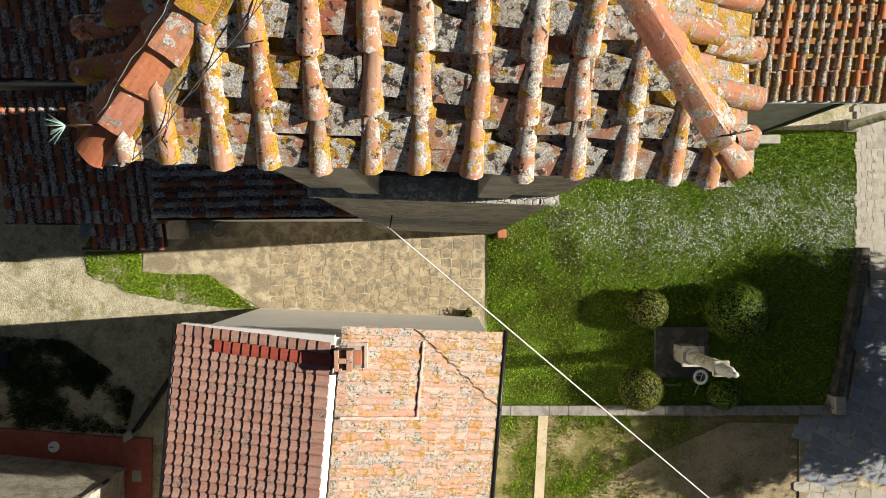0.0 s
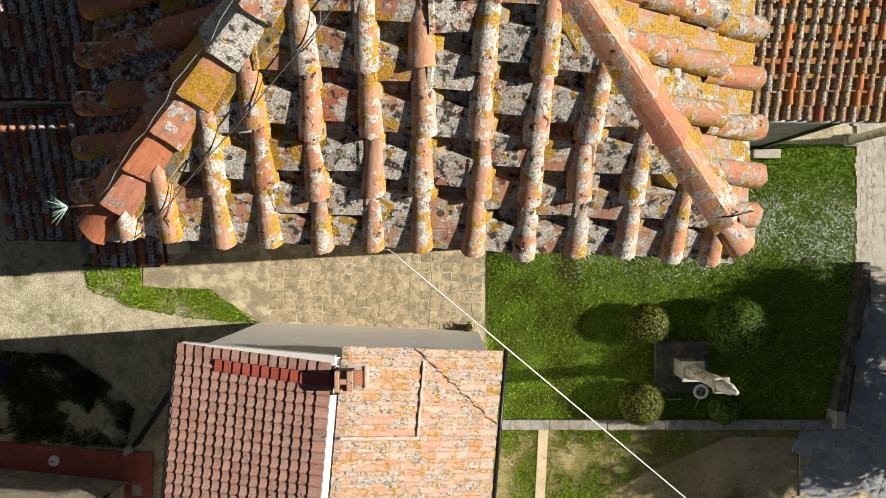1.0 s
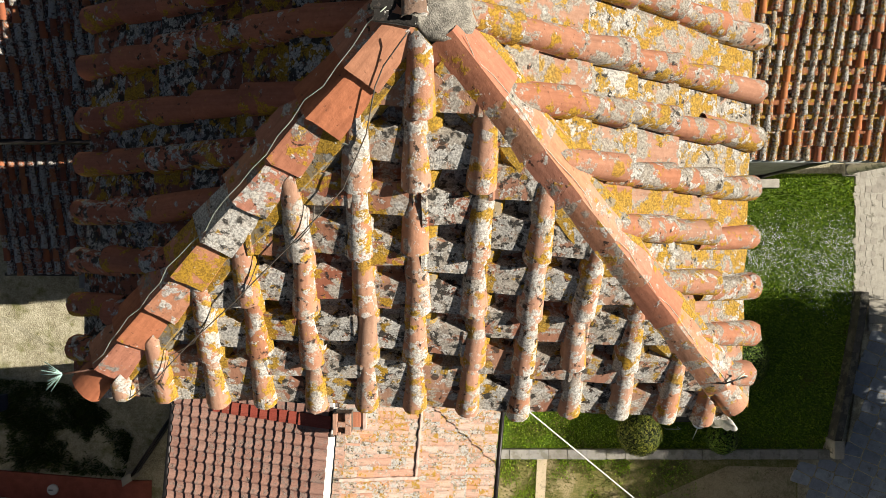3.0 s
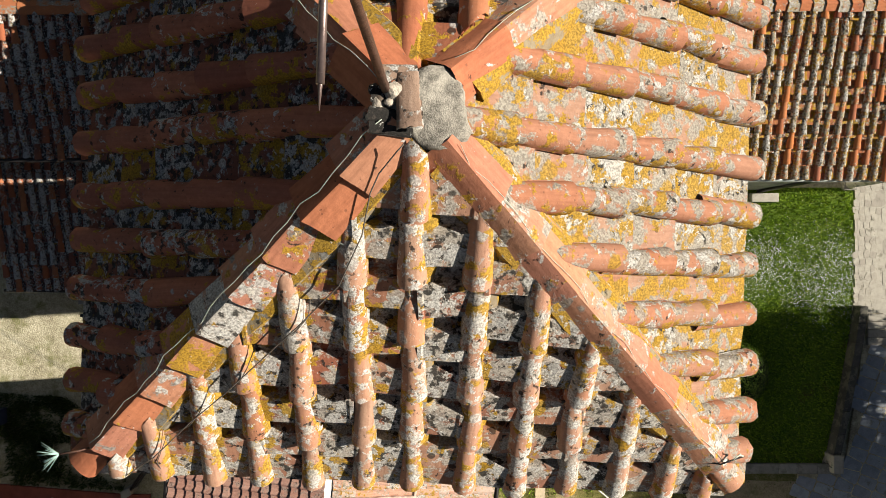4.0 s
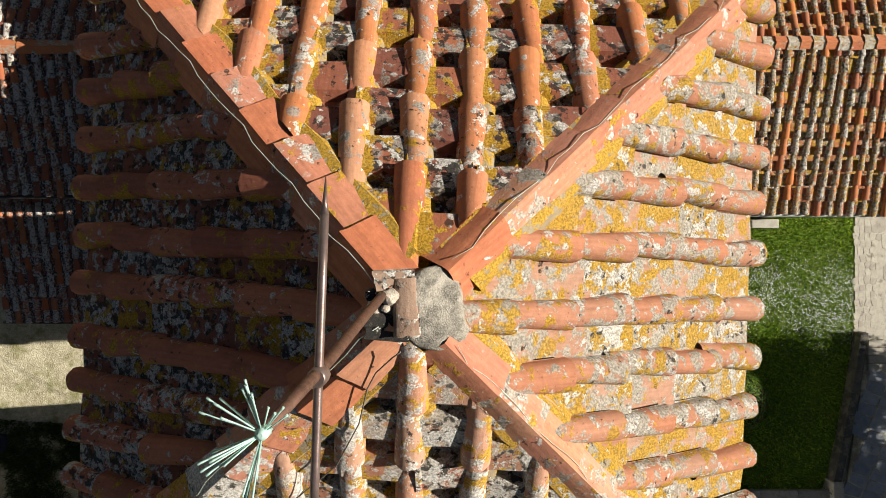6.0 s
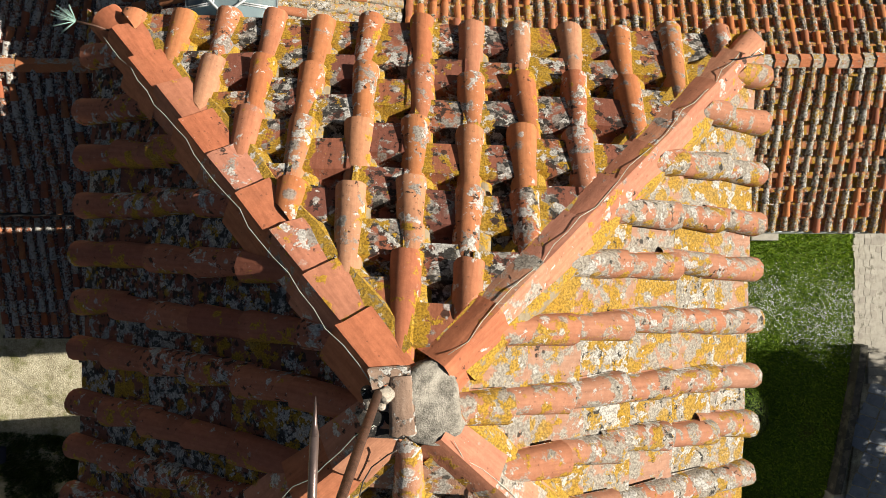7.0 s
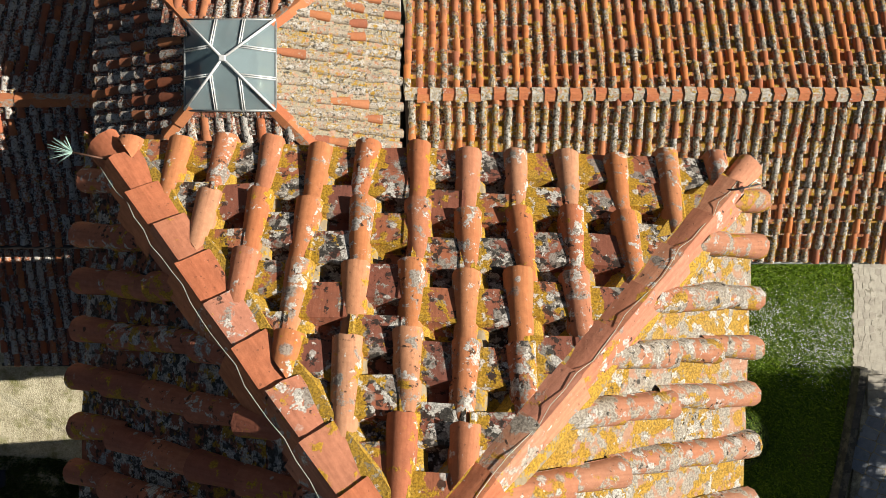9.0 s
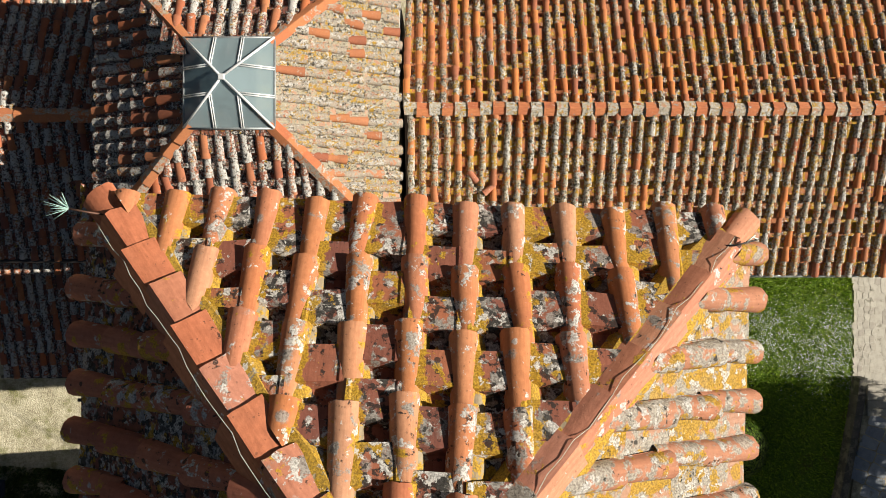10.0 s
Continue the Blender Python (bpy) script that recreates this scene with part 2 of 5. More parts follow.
TILE_RIDGE = tile_material("ridge_tile_clay", [ORANGE, (0.52, 0.17, 0.07), ORANGE, (0.45, 0.13, 0.06)], grey=0.55, white=0.12, yellow=0.10, black=0.10, dirt=0.2, spread=0.05, spots=False, clean=0.6, grey_colour=(0.36, 0.33, 0.27))
TILE_CLAY = tile_material("clean_red_clay", [(0.47, 0.155, 0.085), (0.52, 0.19, 0.11), (0.42, 0.14, 0.08)], grey=0.03, white=0.05, yellow=0.02, black=0.02, dirt=0.15)
TILE_HOUSE = tile_material("house_tile_pink", [(0.60, 0.31, 0.22), (0.62, 0.38, 0.30), (0.66, 0.47, 0.39), (0.62, 0.29, 0.16), (0.60, 0.39, 0.31)], grey=0.26, white=0.22, yellow=0.15, black=0.10, dirt=0.14, spread=0.20, size=0.9, grey_colour=(0.34, 0.29, 0.20))
TILE_MAROON = tile_material("house_tile_maroon", [(0.46, 0.225, 0.17), (0.52, 0.28, 0.22), (0.40, 0.195, 0.15), (0.50, 0.25, 0.19)], grey=0.22, white=0.02, yellow=0.0, black=0.05, dirt=0.30, grey_colour=(0.38, 0.27, 0.22))
TILE_NEW = tile_material("house_tile_new_red", [(0.42, 0.075, 0.05), (0.46, 0.10, 0.065)], grey=0.0, white=0.02, yellow=0.0, black=0.02, dirt=0.15)
LIME_SEAM = plain("pinkish_lime_seam", (0.62, 0.46, 0.38), 0.95, 0, 0.2, 9, 0.5)
MORTAR_DARK = plain("old_dark_mortar", (0.16, 0.12, 0.09), 0.95, 0, 0.4, 14, 0.5)
# near-black bed, its colour stands in for shade in the tile gaps
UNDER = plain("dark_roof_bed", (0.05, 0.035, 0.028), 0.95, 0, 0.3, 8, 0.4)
PLASTER = plain("white_plaster", (0.92, 0.90, 0.86), 0.9, 0, 0.05, 1.3, 0.15)
GREY_PLASTER = plain("grey_plaster", (0.42, 0.40, 0.36), 0.92, 0, 0.25, 1.6, 0.3)
WOOD_DARK = plain("dark_wood", (0.06, 0.05, 0.045), 0.8, 0, 0.3, 6, 0.3)
IRON = plain("rusty_iron", (0.16, 0.085, 0.06), 0.6, 0.5, 0.35, 30, 0.3)
STEEL = plain("brown_painted_steel", (0.21, 0.155, 0.14), 0.35, 0.6, 0.2, 30, 0.1)
COPPER = plain("green_copper", (0.42, 0.62, 0.55), 0.6, 0.2, 0.25, 40, 0.1)
CABLE = plain("pale_cable", (0.72, 0.70, 0.66), 0.6, 0, 0.1, 5, 0.0)
DARK_WIRE = plain("dark_wire", (0.17, 0.145, 0.12), 0.7, 0.2, 0.3, 20, 0.0)
GREEN_WIRE = plain("green_copper_wire", (0.56, 0.62, 0.52), 0.6, 0.2, 0.3, 20, 0.0)
GUTTER = plain("dark_metal_gutter", (0.045, 0.04, 0.04), 0.45, 0.6, 0.3, 7, 0.1)


# ---- mesh helpers ----
def part(name, bm, material, parent=None, label="", m=None):
    """Links a bmesh or a ready mesh as one object under a thing or a part."""
    if isinstance(bm, bmesh.types.BMesh):
        me = bpy.data.meshes.new(name)
        bm.normal_update()
        bm.to_mesh(me)
        bm.free()
    else:
        me = bm
    if material is not None and not me.materials:
        me.materials.append(material)
    ob = new(name, me)
    ob.parent = parent
    if m is not None:
        ob.matrix_basis = m
    if label:
        ob["label"] = label
    return ob


def empty(name, m, label, category, group="", kind=""):
    ob = new(name)
    ob.empty_display_size = 0.2
    ob.matrix_basis = m
    return tagged(ob, label, category, group, kind)


def box(x0, x1, y0, y1, z0, z1, bevel=0.0, bm=None, jitter=0.0):
    bm = bm or bmesh.new()
    vs = [bm.verts.new((x + random.uniform(-jitter, jitter), y + random.uniform(-jitter, jitter), z)) for z in (z0, z1) for y in (y0, y1) for x in (x0, x1)]
    fs = [bm.faces.new([vs[i] for i in f]) for f in ((0, 2, 3, 1), (4, 5, 7, 6), (0, 1, 5, 4), (2, 6, 7, 3), (1, 3, 7, 5), (0, 4, 6, 2))]
    if bevel:
        edges = list({e for f in fs for e in f.edges})
        bmesh.ops.bevel(bm, geom=edges, offset=bevel, segments=2, affect="EDGES", profile=0.6)
    return bm


def prism(points, z0, z1, bm=None, inset=0.0):
    """An upright prism over a plan polygon (counter-clockwise); inset draws its top in for worn edges."""
    bm = bm or bmesh.new()
    n = len(points)
    cx, cy = sum(p[0] for p in points) / n, sum(p[1] for p in points) / n
    low = [bm.verts.new((x, y, z0)) for x, y in points]
    high = [bm.verts.new((x + (cx - x) * inset, y + (cy - y) * inset, z1)) for x, y in points]
    bm.faces.new(high)
    bm.faces.new(low[::-1])
    for i in range(n):
        bm.faces.new((low[i], low[(i + 1) % n], high[(i + 1) % n], high[i]))
    return bm


def tube(points, radius, sides=8, bm=None, taper=None):
    bm = bm or bmesh.new()
    pts = [Vector(p) for p in points]
    rings = []
    for i, p in enumerate(pts):
        d = (pts[min(i + 1, len(pts) - 1)] - pts[max(i - 1, 0)]).normalized()
        side = d.cross(Vector((0, 0, 1)))
        side = side.normalized() if side.length > 1e-3 else Vector((1, 0, 0))
        up = side.cross(d)
        r = radius if taper is None else radius + (taper - radius) * i / (len(pts) - 1)
        rings.append([bm.verts.new(p + r * (side * math.cos(a) + up * math.sin(a))) for a in [2 * math.pi * k / sides for k in range(sides)]])
    for a, b in zip(rings, rings[1:]):
        for k in range(sides):
            f = bm.faces.new((a[k], a[(k + 1) % sides], b[(k + 1) % sides], b[k]))
            f.smooth = True
    bm.faces.new(rings[0][::-1])
    bm.faces.new(rings[-1])
    bmesh.ops.recalc_face_normals(bm, faces=bm.faces)
    return bm


def lathe(profile, sides=20, bm=None, smooth=True):
    bm = bm or bmesh.new()
    rings = [[bm.verts.new((r * math.cos(2 * math.pi * k / sides), r * math.sin(2 * math.pi * k / sides), z)) for k in range(sides)] for r, z in profile]
    for a, b in zip(rings, rings[1:]):
        for k in range(sides):
            f = bm.faces.new((a[k], a[(k + 1) % sides], b[(k + 1) % sides], b[k]))
            f.smooth = smooth
    bm.faces.new(rings[0][::-1])
    bm.faces.new(rings[-1])
    return bm


# ---- roof tiles ----
# A tile lies with x across, y up the slope and z off the slope; y = 0 is its lower edge.
def cover_data(length, wide, narrow, rise, thick=0.016, seed=0, segments=8, rings=3):
    rng = random.Random(seed)
    verts, faces = [], []
    for j in range(rings):
        s = j / (rings - 1)
        half = (wide + (narrow - wide) * s) / 2 + (0.004 if j == 0 else 0)
        top = rise * (1 - 0.25 * s)
        wob = rng.uniform(-0.004, 0.004)
        for shell in (0, 1):
            for k in range(segments + 1):
                a = math.pi * k / segments
                r = half - shell * thick
                h = top - shell * thick
                y = s * length + (rng.uniform(-0.006, 0.006) if j == 0 else 0)
                verts.append((-r * math.cos(a) + wob, y, max(0.0, h * math.sin(a) ** 0.8) + 0.026 * (1 - s) - 0.016))
    w = segments + 1
    for j in range(rings - 1):
        for k in range(segments):
            a, b = (2 * j) * w + k, (2 * j + 2) * w + k
            faces.append((a, a + 1, b + 1, b))
    for k in range(segments):
        faces.append((k + 1, k, w + k, w + k + 1))
        faces.append((w + k, (2 * rings - 1) * w + k, (2 * rings - 1) * w + k + 1, w + k + 1))
    faces.append((0, 2 * w * (rings - 1), (2 * rings - 1) * w, w))
    faces.append((w - 1, 2 * w - 1, (2 * rings) * w - 1, (2 * rings - 1) * w - 1))
    return verts, [f[::-1] for f in faces]


def pan_data(length, low, high, thick=0.02, seed=0, raised=0.062, stepped=False):
    rng = random.Random(seed)
    verts, faces = [], []
    lip = 0.028
    stations = ((0.0, 1.0), (0.43, 0.95), (0.47, 0.15), (1.0, 0.0)) if stepped else ((0.0, 1.0), (1.0, 0.0))
    for s, share in stations:
        half = (low + (high - low) * s) / 2
        lift = raised * share
        y = s * length
        row = [(-half, lip), (-half + 0.02, lip), (-half + 0.03, thick), (half - 0.03, thick), (half - 0.02, lip), (half, lip)]
        verts += [(x, y + (rng.uniform(-0.006, 0.006) if s == 0 else 0), z + lift) for x, z in row]
        verts += [(-half, y, lift), (half, y, lift)]
    for j in range(len(stations) - 1):
        o = 8 * j
        for k in range(5):
            faces.append((o + k, o + k + 1, o + 8 + k + 1, o + 8 + k))
        faces += [(o + 6, o, o + 8, o + 14), (o + 5, o + 7, o + 15, o + 13), (o + 7, o + 6, o + 14, o + 15)]
    e = 8 * (len(stations) - 1)
    faces += [(6, 7, 5, 4, 3, 2, 1, 0), (e, e + 1, e + 2, e + 3, e + 4, e + 5, e + 7, e + 6)]
    return verts, faces


def portuguese_data(length, width, seed=0):
    rng = random.Random(seed)
    prof = [(-0.5, 0.012), (-0.47, 0.020), (-0.12, 0.012), (-0.02, 0.016), (0.06, 0.038), (0.17, 0.058), (0.28, 0.060), (0.40, 0.040), (0.50, 0.014)]
    verts, faces = [], []
    for s in (0, 1):
        for x, z in prof:
            verts.append((x * width, s * length + (rng.uniform(-0.004, 0.004) if s == 0 else 0), z + 0.034 * (1 - s)))
        for x, z in prof:
            verts.append((x * width, s * length, max(z - 0.02, 0) + 0.034 * (1 - s)))
    n = len(prof)
    for k in range(n - 1):
        faces.append((k, k + 1, 2 * n + k + 1, 2 * n + k))
        faces.append((n + k, n + k + 1, k + 1, k))
    faces += [(n, 0, 2 * n, 3 * n), (n - 1, 2 * n - 1, 4 * n - 1, 3 * n - 1)]
    return verts, faces


def mesh_of(name, data, material, smooth=True):
    me = bpy.data.meshes.new(name)
    me.from_pydata(data[0], [], data[1])
    me.materials.append(material)
    if smooth:
        for p in me.polygons:
            p.use_smooth = len(p.vertices) == 4
        me.set_sharp_from_angle(angle=radians(38))
    return me


def clipped(me, m, planes, name):
    """A copy of a tile's mesh, cut where it passes the planes (point, normal) of its slope."""
    bm = bmesh.new()
    bm.from_mesh(me)
    inv = m.inverted()
    for co, no in planes:
        p = inv @ Vector(co)
        d = (m.to_3x3().transposed() @ Vector(no)).normalized()
        geom = bm.verts[:] + bm.edges[:] + bm.faces[:]
        bmesh.ops.bisect_plane(bm, geom=geom, plane_co=p, plane_no=d, clear_outer=True)
    if not bm.faces:
        bm.free()
        return None
    out = bpy.data.meshes.new(name)
    bm.to_mesh(out)
    bm.free()
    for mat in me.materials:
        out.materials.append(mat)
    return out


def joined(name, placed, material, parent, label=""):
    """Many tiles as one mesh of kind stuff. placed: (data, matrix)."""
    verts, faces, base = [], [], 0
    for (vs, fs), m in placed:
        a = np.array(vs) @ np.array(m.to_3x3()).T + np.array(m.translation)
        verts.append(a)
        faces += [tuple(base + i for i in f) for f in fs]
        base += len(vs)
    if not verts:
        return None
    me = bpy.data.meshes.new(name)
    me.from_pydata(np.concatenate(verts).tolist(), [], faces)
    for p in me.polygons:
        p.use_smooth = len(p.vertices) == 4
    me.set_sharp_from_angle(angle=radians(38))
    return tagged(part(name, me, material, parent, label), kind="stuff")


def slope_frame(origin, across, up):
    """The pose of a roof slope: x across, y up the slope, z off it."""
    x = Vector(across).normalized()
    y = Vector(up).normalized()
    z = x.cross(y).normalized()
    y = z.cross(x)
    m = Matrix((x, y, z)).transposed().to_4x4()
    return Matrix.Translation(origin) @ m


def tile_slope(parent, m, left, right, top, pitch, course, cover_mat, pan_mat, seed, limit=300, near=None, cut=None, wild=1.0, cover_w=0.2, first=0.0, rise=0.085, bead=None, columns=None, raised=0.062, stepped=False):
    """Lays pans and covers on a slope of parent: columns from x = left to right, up to top(x). near(x, y): which tiles are objects of their own.
    cut: planes of the slope that end the tiles. Returns nothing."""
    rng = random.Random(seed)
    covers = [cover_data(course * 1.22, cover_w * rng.uniform(0.95, 1.08), cover_w * rng.uniform(0.78, 0.87), rise * rng.uniform(0.92, 1.08), seed=seed + i, segments=8 if limit else 6, rings=3 if limit else 2) for i in range(5)]
    pans = [pan_data(course * 1.1, pitch * 0.93, pitch * 1.0, seed=seed + i, raised=raised, stepped=stepped) for i in range(4)]
    cover_me = [mesh_of("cover_tile", d, cover_mat) for d in covers]
    pan_me = [mesh_of("pan_tile", d, pan_mat, False) for d in pans]
    rest_c, rest_p, used = [], [], 0
    columns = sorted(columns or [left + i * pitch for i in range(int((right - left) / pitch + 0.5) + 1)])
    count = len(columns) - 1
    for i in range(count + 1):
        for kind in ("pan", "cover"):
            x = (columns[i] + columns[min(i + 1, count)]) / 2 if kind == "pan" else columns[i]
            if kind == "pan" and i == count:
                continue
            end = max(top(x - pitch * 0.45), top(x + pitch * 0.45)) if kind == "pan" else max(top(x - 0.09), top(x + 0.09))
            drift, y = 0.0, first + (0.025 + rng.uniform(-0.03, 0.02) * wild if kind == "cover" else 0.03)
            while y < end - (0.06 if kind == "pan" or not cut else 0.10):
                k = rng.randrange(5 if kind == "cover" else 4)
                step = course * rng.uniform(0.94, 1.04) * ((0.78 if stepped else 0.9) if kind == "pan" else 1.0)
                if kind == "pan" and stepped and y < first + 0.04:
                    step *= rng.uniform(0.45, 1.0)
                last = cut and kind == "cover" and y + step > end - 0.32
                drift = drift * 0.6 + rng.gauss(0, 0.006) * wild
                turn = rng.gauss(0, 1.6) * wild
                lift = ((0.063 if stepped else 0.058) if kind == "cover" else 0.0) + rng.uniform(0, 0.006) * wild
                t = pose(x + drift, y, lift, rng.gauss(0, 0.5) * wild - ((2.4 if stepped else 3.2) if kind == "cover" else 0.0), rng.gauss(0, 1.5) * wild, turn)
                if last:
                    t = t @ Matrix.Diagonal((1, max(1.0, (end + 0.10 - y) / (course * 1.22)), 1, 1))
                if not cut and y + course * 1.2 > end:
                    t = t @ Matrix.Diagonal((1, max(0.25, (end - y) / (course * 1.2)), 1, 1))
                mine = limit and used < limit and (near is None or near(x, y))
                if mine:
                    me = (cover_me if kind == "cover" else pan_me)[k]
                    if cut and (last or y + course * 1.3 > min(top(x - 0.16), top(x + 0.16))):
                        me = clipped(me, t, cut, kind + "_tile")
                    if me is not None:
                        part(kind + "_tile", me, None, parent, m=m @ t)
                        used += 1
                else:
                    (rest_c if kind == "cover" else rest_p).append(((covers if kind == "cover" else pans)[k], m @ t))
                if last:
                    break
                y += step
    if bead:
        # the strip of mortar between a cover and the pan on one side of it
        side, mat, share = bead
        for i in range(count + 1):
            x, y1 = columns[i], top(columns[i]) - 0.28
            if rng.random() > share or y1 < 0.3:
                continue
            bm = bmesh.new()
            rows = []
            for k in range(int(y1 / 0.05) + 1):
                y = first + 0.03 + k * 0.05
                w, h = 0.042 + 0.026 * noise.noise(Vector((x * 9, y * 7, seed))), 0.082 + 0.014 * noise.noise(Vector((x * 5, y * 11, 3 + seed)))
                rows.append([bm.verts.new((x + side * q, y, z)) for q, z in ((0.015, h), (0.060, h), (0.074 + w * 0.55, h - 0.022), (0.082 + w, 0.01))])
            for a, b in zip(rows, rows[1:]):
                for k in range(3):
                    q = (a[k], a[k + 1], b[k + 1], b[k])
                    bm.faces.new(q if side > 0 else q[::-1]).smooth = True
            part("mortar_strip", bm, mat, parent, m=m)
    joined("cover_tiles", rest_c, cover_mat, parent)
    joined("pan_tiles", rest_p, pan_mat, parent)


def ridge_tile_mesh(length, half, drop, material, seed=0, round_top=0.03, step=0.030):
    """An angular ridge tile: y along the ridge, two flat wings that fall by drop, a softened crest."""
    rng = random.Random(seed)
    bm = bmesh.new()
    prof = [(-half, -drop), (-half * 0.5, -drop * 0.46), (-round_top, -round_top * 0.45), (0, 0), (round_top, -round_top * 0.45), (half * 0.5, -drop * 0.46), (half, -drop)]
    rows = []
    for s in (0, 0.5, 1):
        k = 1 - (0.19 if step > 0.03 else 0.10 if step > 0.02 else 0.04) * s
        lift = step * (1 - s)
        j = [rng.uniform(-0.007, 0.007) for _ in prof] if s == 0 else [0] * len(prof)
        rows.append([bm.verts.new((x * k, s * length + d, z * k + lift)) for (x, z), d in zip(prof, j)])
        rows.append([bm.verts.new((x * k * 0.97, s * length, z * k + lift - 0.02)) for x, z in prof])
    for a, b in ((0, 2), (2, 4)):
        for k in range(len(prof) - 1):
            bm.faces.new((rows[a][k], rows[a][k + 1], rows[b][k + 1], rows[b][k])).smooth = True
    for k in range(len(prof) - 1):
        bm.faces.new((rows[1][k], rows[1][k + 1], rows[0][k + 1], rows[0][k]))
    for e in (0, -1):
        q = [rows[0][e], rows[2][e], rows[4][e], rows[5][e], rows[3][e], rows[1][e]]
        bm.faces.new(q if e else q[::-1])
    me = bpy.data.meshes.new("ridge_tile")
    bm.normal_update()
    bm.to_mesh(me)
    bm.free()
    me.materials.append(material)
    me.set_sharp_from_angle(angle=radians(40))
    return me


def ridge_line(parent, a, b, up, count, half, drop, material, seed, name="ridge_tile", wild=1.0, lip=0.030, finishes=None):
    rng = random.Random(seed)
    a, b = Vector(a), Vector(b)
    y = (b - a).normalized()
    x = y.cross(Vector(up)).normalized()
    z = x.cross(y)
    rot = Matrix((x, y, z)).transposed().to_4x4()
    step = (b - a).length / count
    meshes = [ridge_tile_mesh(step * 1.16, half * rng.uniform(0.95, 1.06), drop, material, seed + i, step=lip) for i in range(4)]
    for i in range(count):
        p = a + y * (step * i)
        if finishes:
            meshes = [ridge_tile_mesh(step * 1.16, half * rng.uniform(0.94, 1.08), drop, finishes[i % len(finishes)], seed + i, step=lip)] * 4
        t = Matrix.Translation(p) @ rot @ pose(rng.gauss(0, 0.008) * wild, 0, rng.uniform(0, 0.012) * wild, rng.gauss(0, 0.2), rng.gauss(0, 0.5) * wild, rng.gauss(0, 0.8) * wild)
        part(name, meshes[rng.randrange(4)], None, parent, m=t)


def solid_roof(parent, name, corners, thick, material):
    """The bed of a slope: a slab under its corners (world or parent coordinates)."""
    bm = bmesh.new()
    top = [bm.verts.new(c) for c in corners]
    low = [bm.verts.new(Vector(c) - Vector((0, 0, thick))) for c in corners]
    bm.faces.new(top)
    bm.faces.new(low[::-1])
    n = len(top)
    for i in range(n):
        bm.faces.new((low[i], low[(i + 1) % n], top[(i + 1) % n], top[i]))
    bmesh.ops.recalc_face_normals(bm, faces=bm.faces)
    return part(name, bm, material, parent)


# ---- ground ----
GRAVEL = ground_material("pale_gravel", [(0.22, 0.19, 0.125), (0.45, 0.405, 0.275), (0.66, 0.61, 0.45)], 1.6, 26, patch=(0.19, 0.19, 0.07), patch_share=0.24, patch_scale=1.6, bump=0.9, distance=0.03)
SOIL_LAWN = ground_material("lawn_soil", [(0.045, 0.085, 0.008), (0.09, 0.15, 0.012), (0.15, 0.20, 0.025)], 2.5, 22, patch=(0.13, 0.12, 0.03), patch_share=0.12, patch_scale=1.0)
SOIL_DRY = ground_material("dry_grass_soil", [(0.07, 0.085, 0.015), (0.15, 0.14, 0.04), (0.26, 0.20, 0.09)], 2.2, 20, patch=(0.34, 0.27, 0.15), patch_share=0.32, patch_scale=0.8)
SAND = ground_material("sandy_soil", [(0.20, 0.155, 0.09), (0.34, 0.27, 0.16), (0.44, 0.36, 0.23)], 1.2, 25, patch=(0.12, 0.12, 0.03), patch_share=0.2, patch_scale=0.9)
RED_FLOOR = plain("red_floor_paint", (0.40, 0.11, 0.075), 0.8, 0, 0.2, 3, 0.2)


def stone_material(name, colours, joint=None, vary=0.4, lichen=0.15):
    n = Nodes(name, 0.9)
    r = n.chance()
    p = n.place()
    c = n.ramp(r, *[(i / (len(colours) - 1), k) for i, k in enumerate(colours)])
    a = n.noise(p, 5, 6, 0.7)
    b = n.noise(p, 40, 4, 0.65)
    c = n.mix(n.math("MULTIPLY", n.step(a, 0.4, 0.7), vary), c, tuple(k * 0.45 for k in colours[0]))
    c = n.mix(n.math("MULTIPLY", n.step(b, 0.5, 0.7), vary * 0.6), c, tuple(min(1, k * 1.5) for k in colours[-1]))
    f = n.step(n.noise(n.vec("ADD", p, (3, 1, 8)), 3.0, 6, 0.7), inverse_share(lichen) - 0.04, inverse_share(lichen) + 0.04)
    c = n.mix(n.math("MULTIPLY", f, 0.7), c, (0.16, 0.15, 0.11))
    return n.finish(c, n.math("ADD", a, b), 0.5, 0.008)


PAVING = stone_material("warm_paving_stone", [(0.36, 0.285, 0.18), (0.46, 0.37, 0.24), (0.30, 0.24, 0.15), (0.52, 0.42, 0.27)], vary=0.75, lichen=0.36)
JOINT = ground_material("pale_mortar_joint", [(0.30, 0.25, 0.155), (0.50, 0.43, 0.28), (0.64, 0.57, 0.39)], 0.9, 30, patch=(0.22, 0.18, 0.12), patch_share=0.55, patch_scale=1.7)
SLATE = stone_material("blue_grey_slab", [(0.26, 0.28, 0.31), (0.32, 0.34, 0.37), (0.23, 0.25, 0.28), (0.36, 0.38, 0.40)])
PALE_STONE = stone_material("pale_path_stone", [(0.38, 0.35, 0.29), (0.46, 0.43, 0.36), (0.34, 0.31, 0.26)])
WALL_STONE = stone_material("grey_wall_stone", [(0.22, 0.20, 0.17), (0.30, 0.28, 0.24), (0.26, 0.25, 0.23)], lichen=0.35)
SAND_STONE = stone_material("sandy_curb_stone", [(0.50, 0.40, 0.27), (0.56, 0.46, 0.32)], vary=0.3, lichen=0.08)
# stone colour darkened to carry the tree shade on the monument's plinth
SHADED_STONE = stone_material("shade_darkened_stone", [(0.06, 0.057, 0.05), (0.11, 0.10, 0.088)], lichen=0.4)
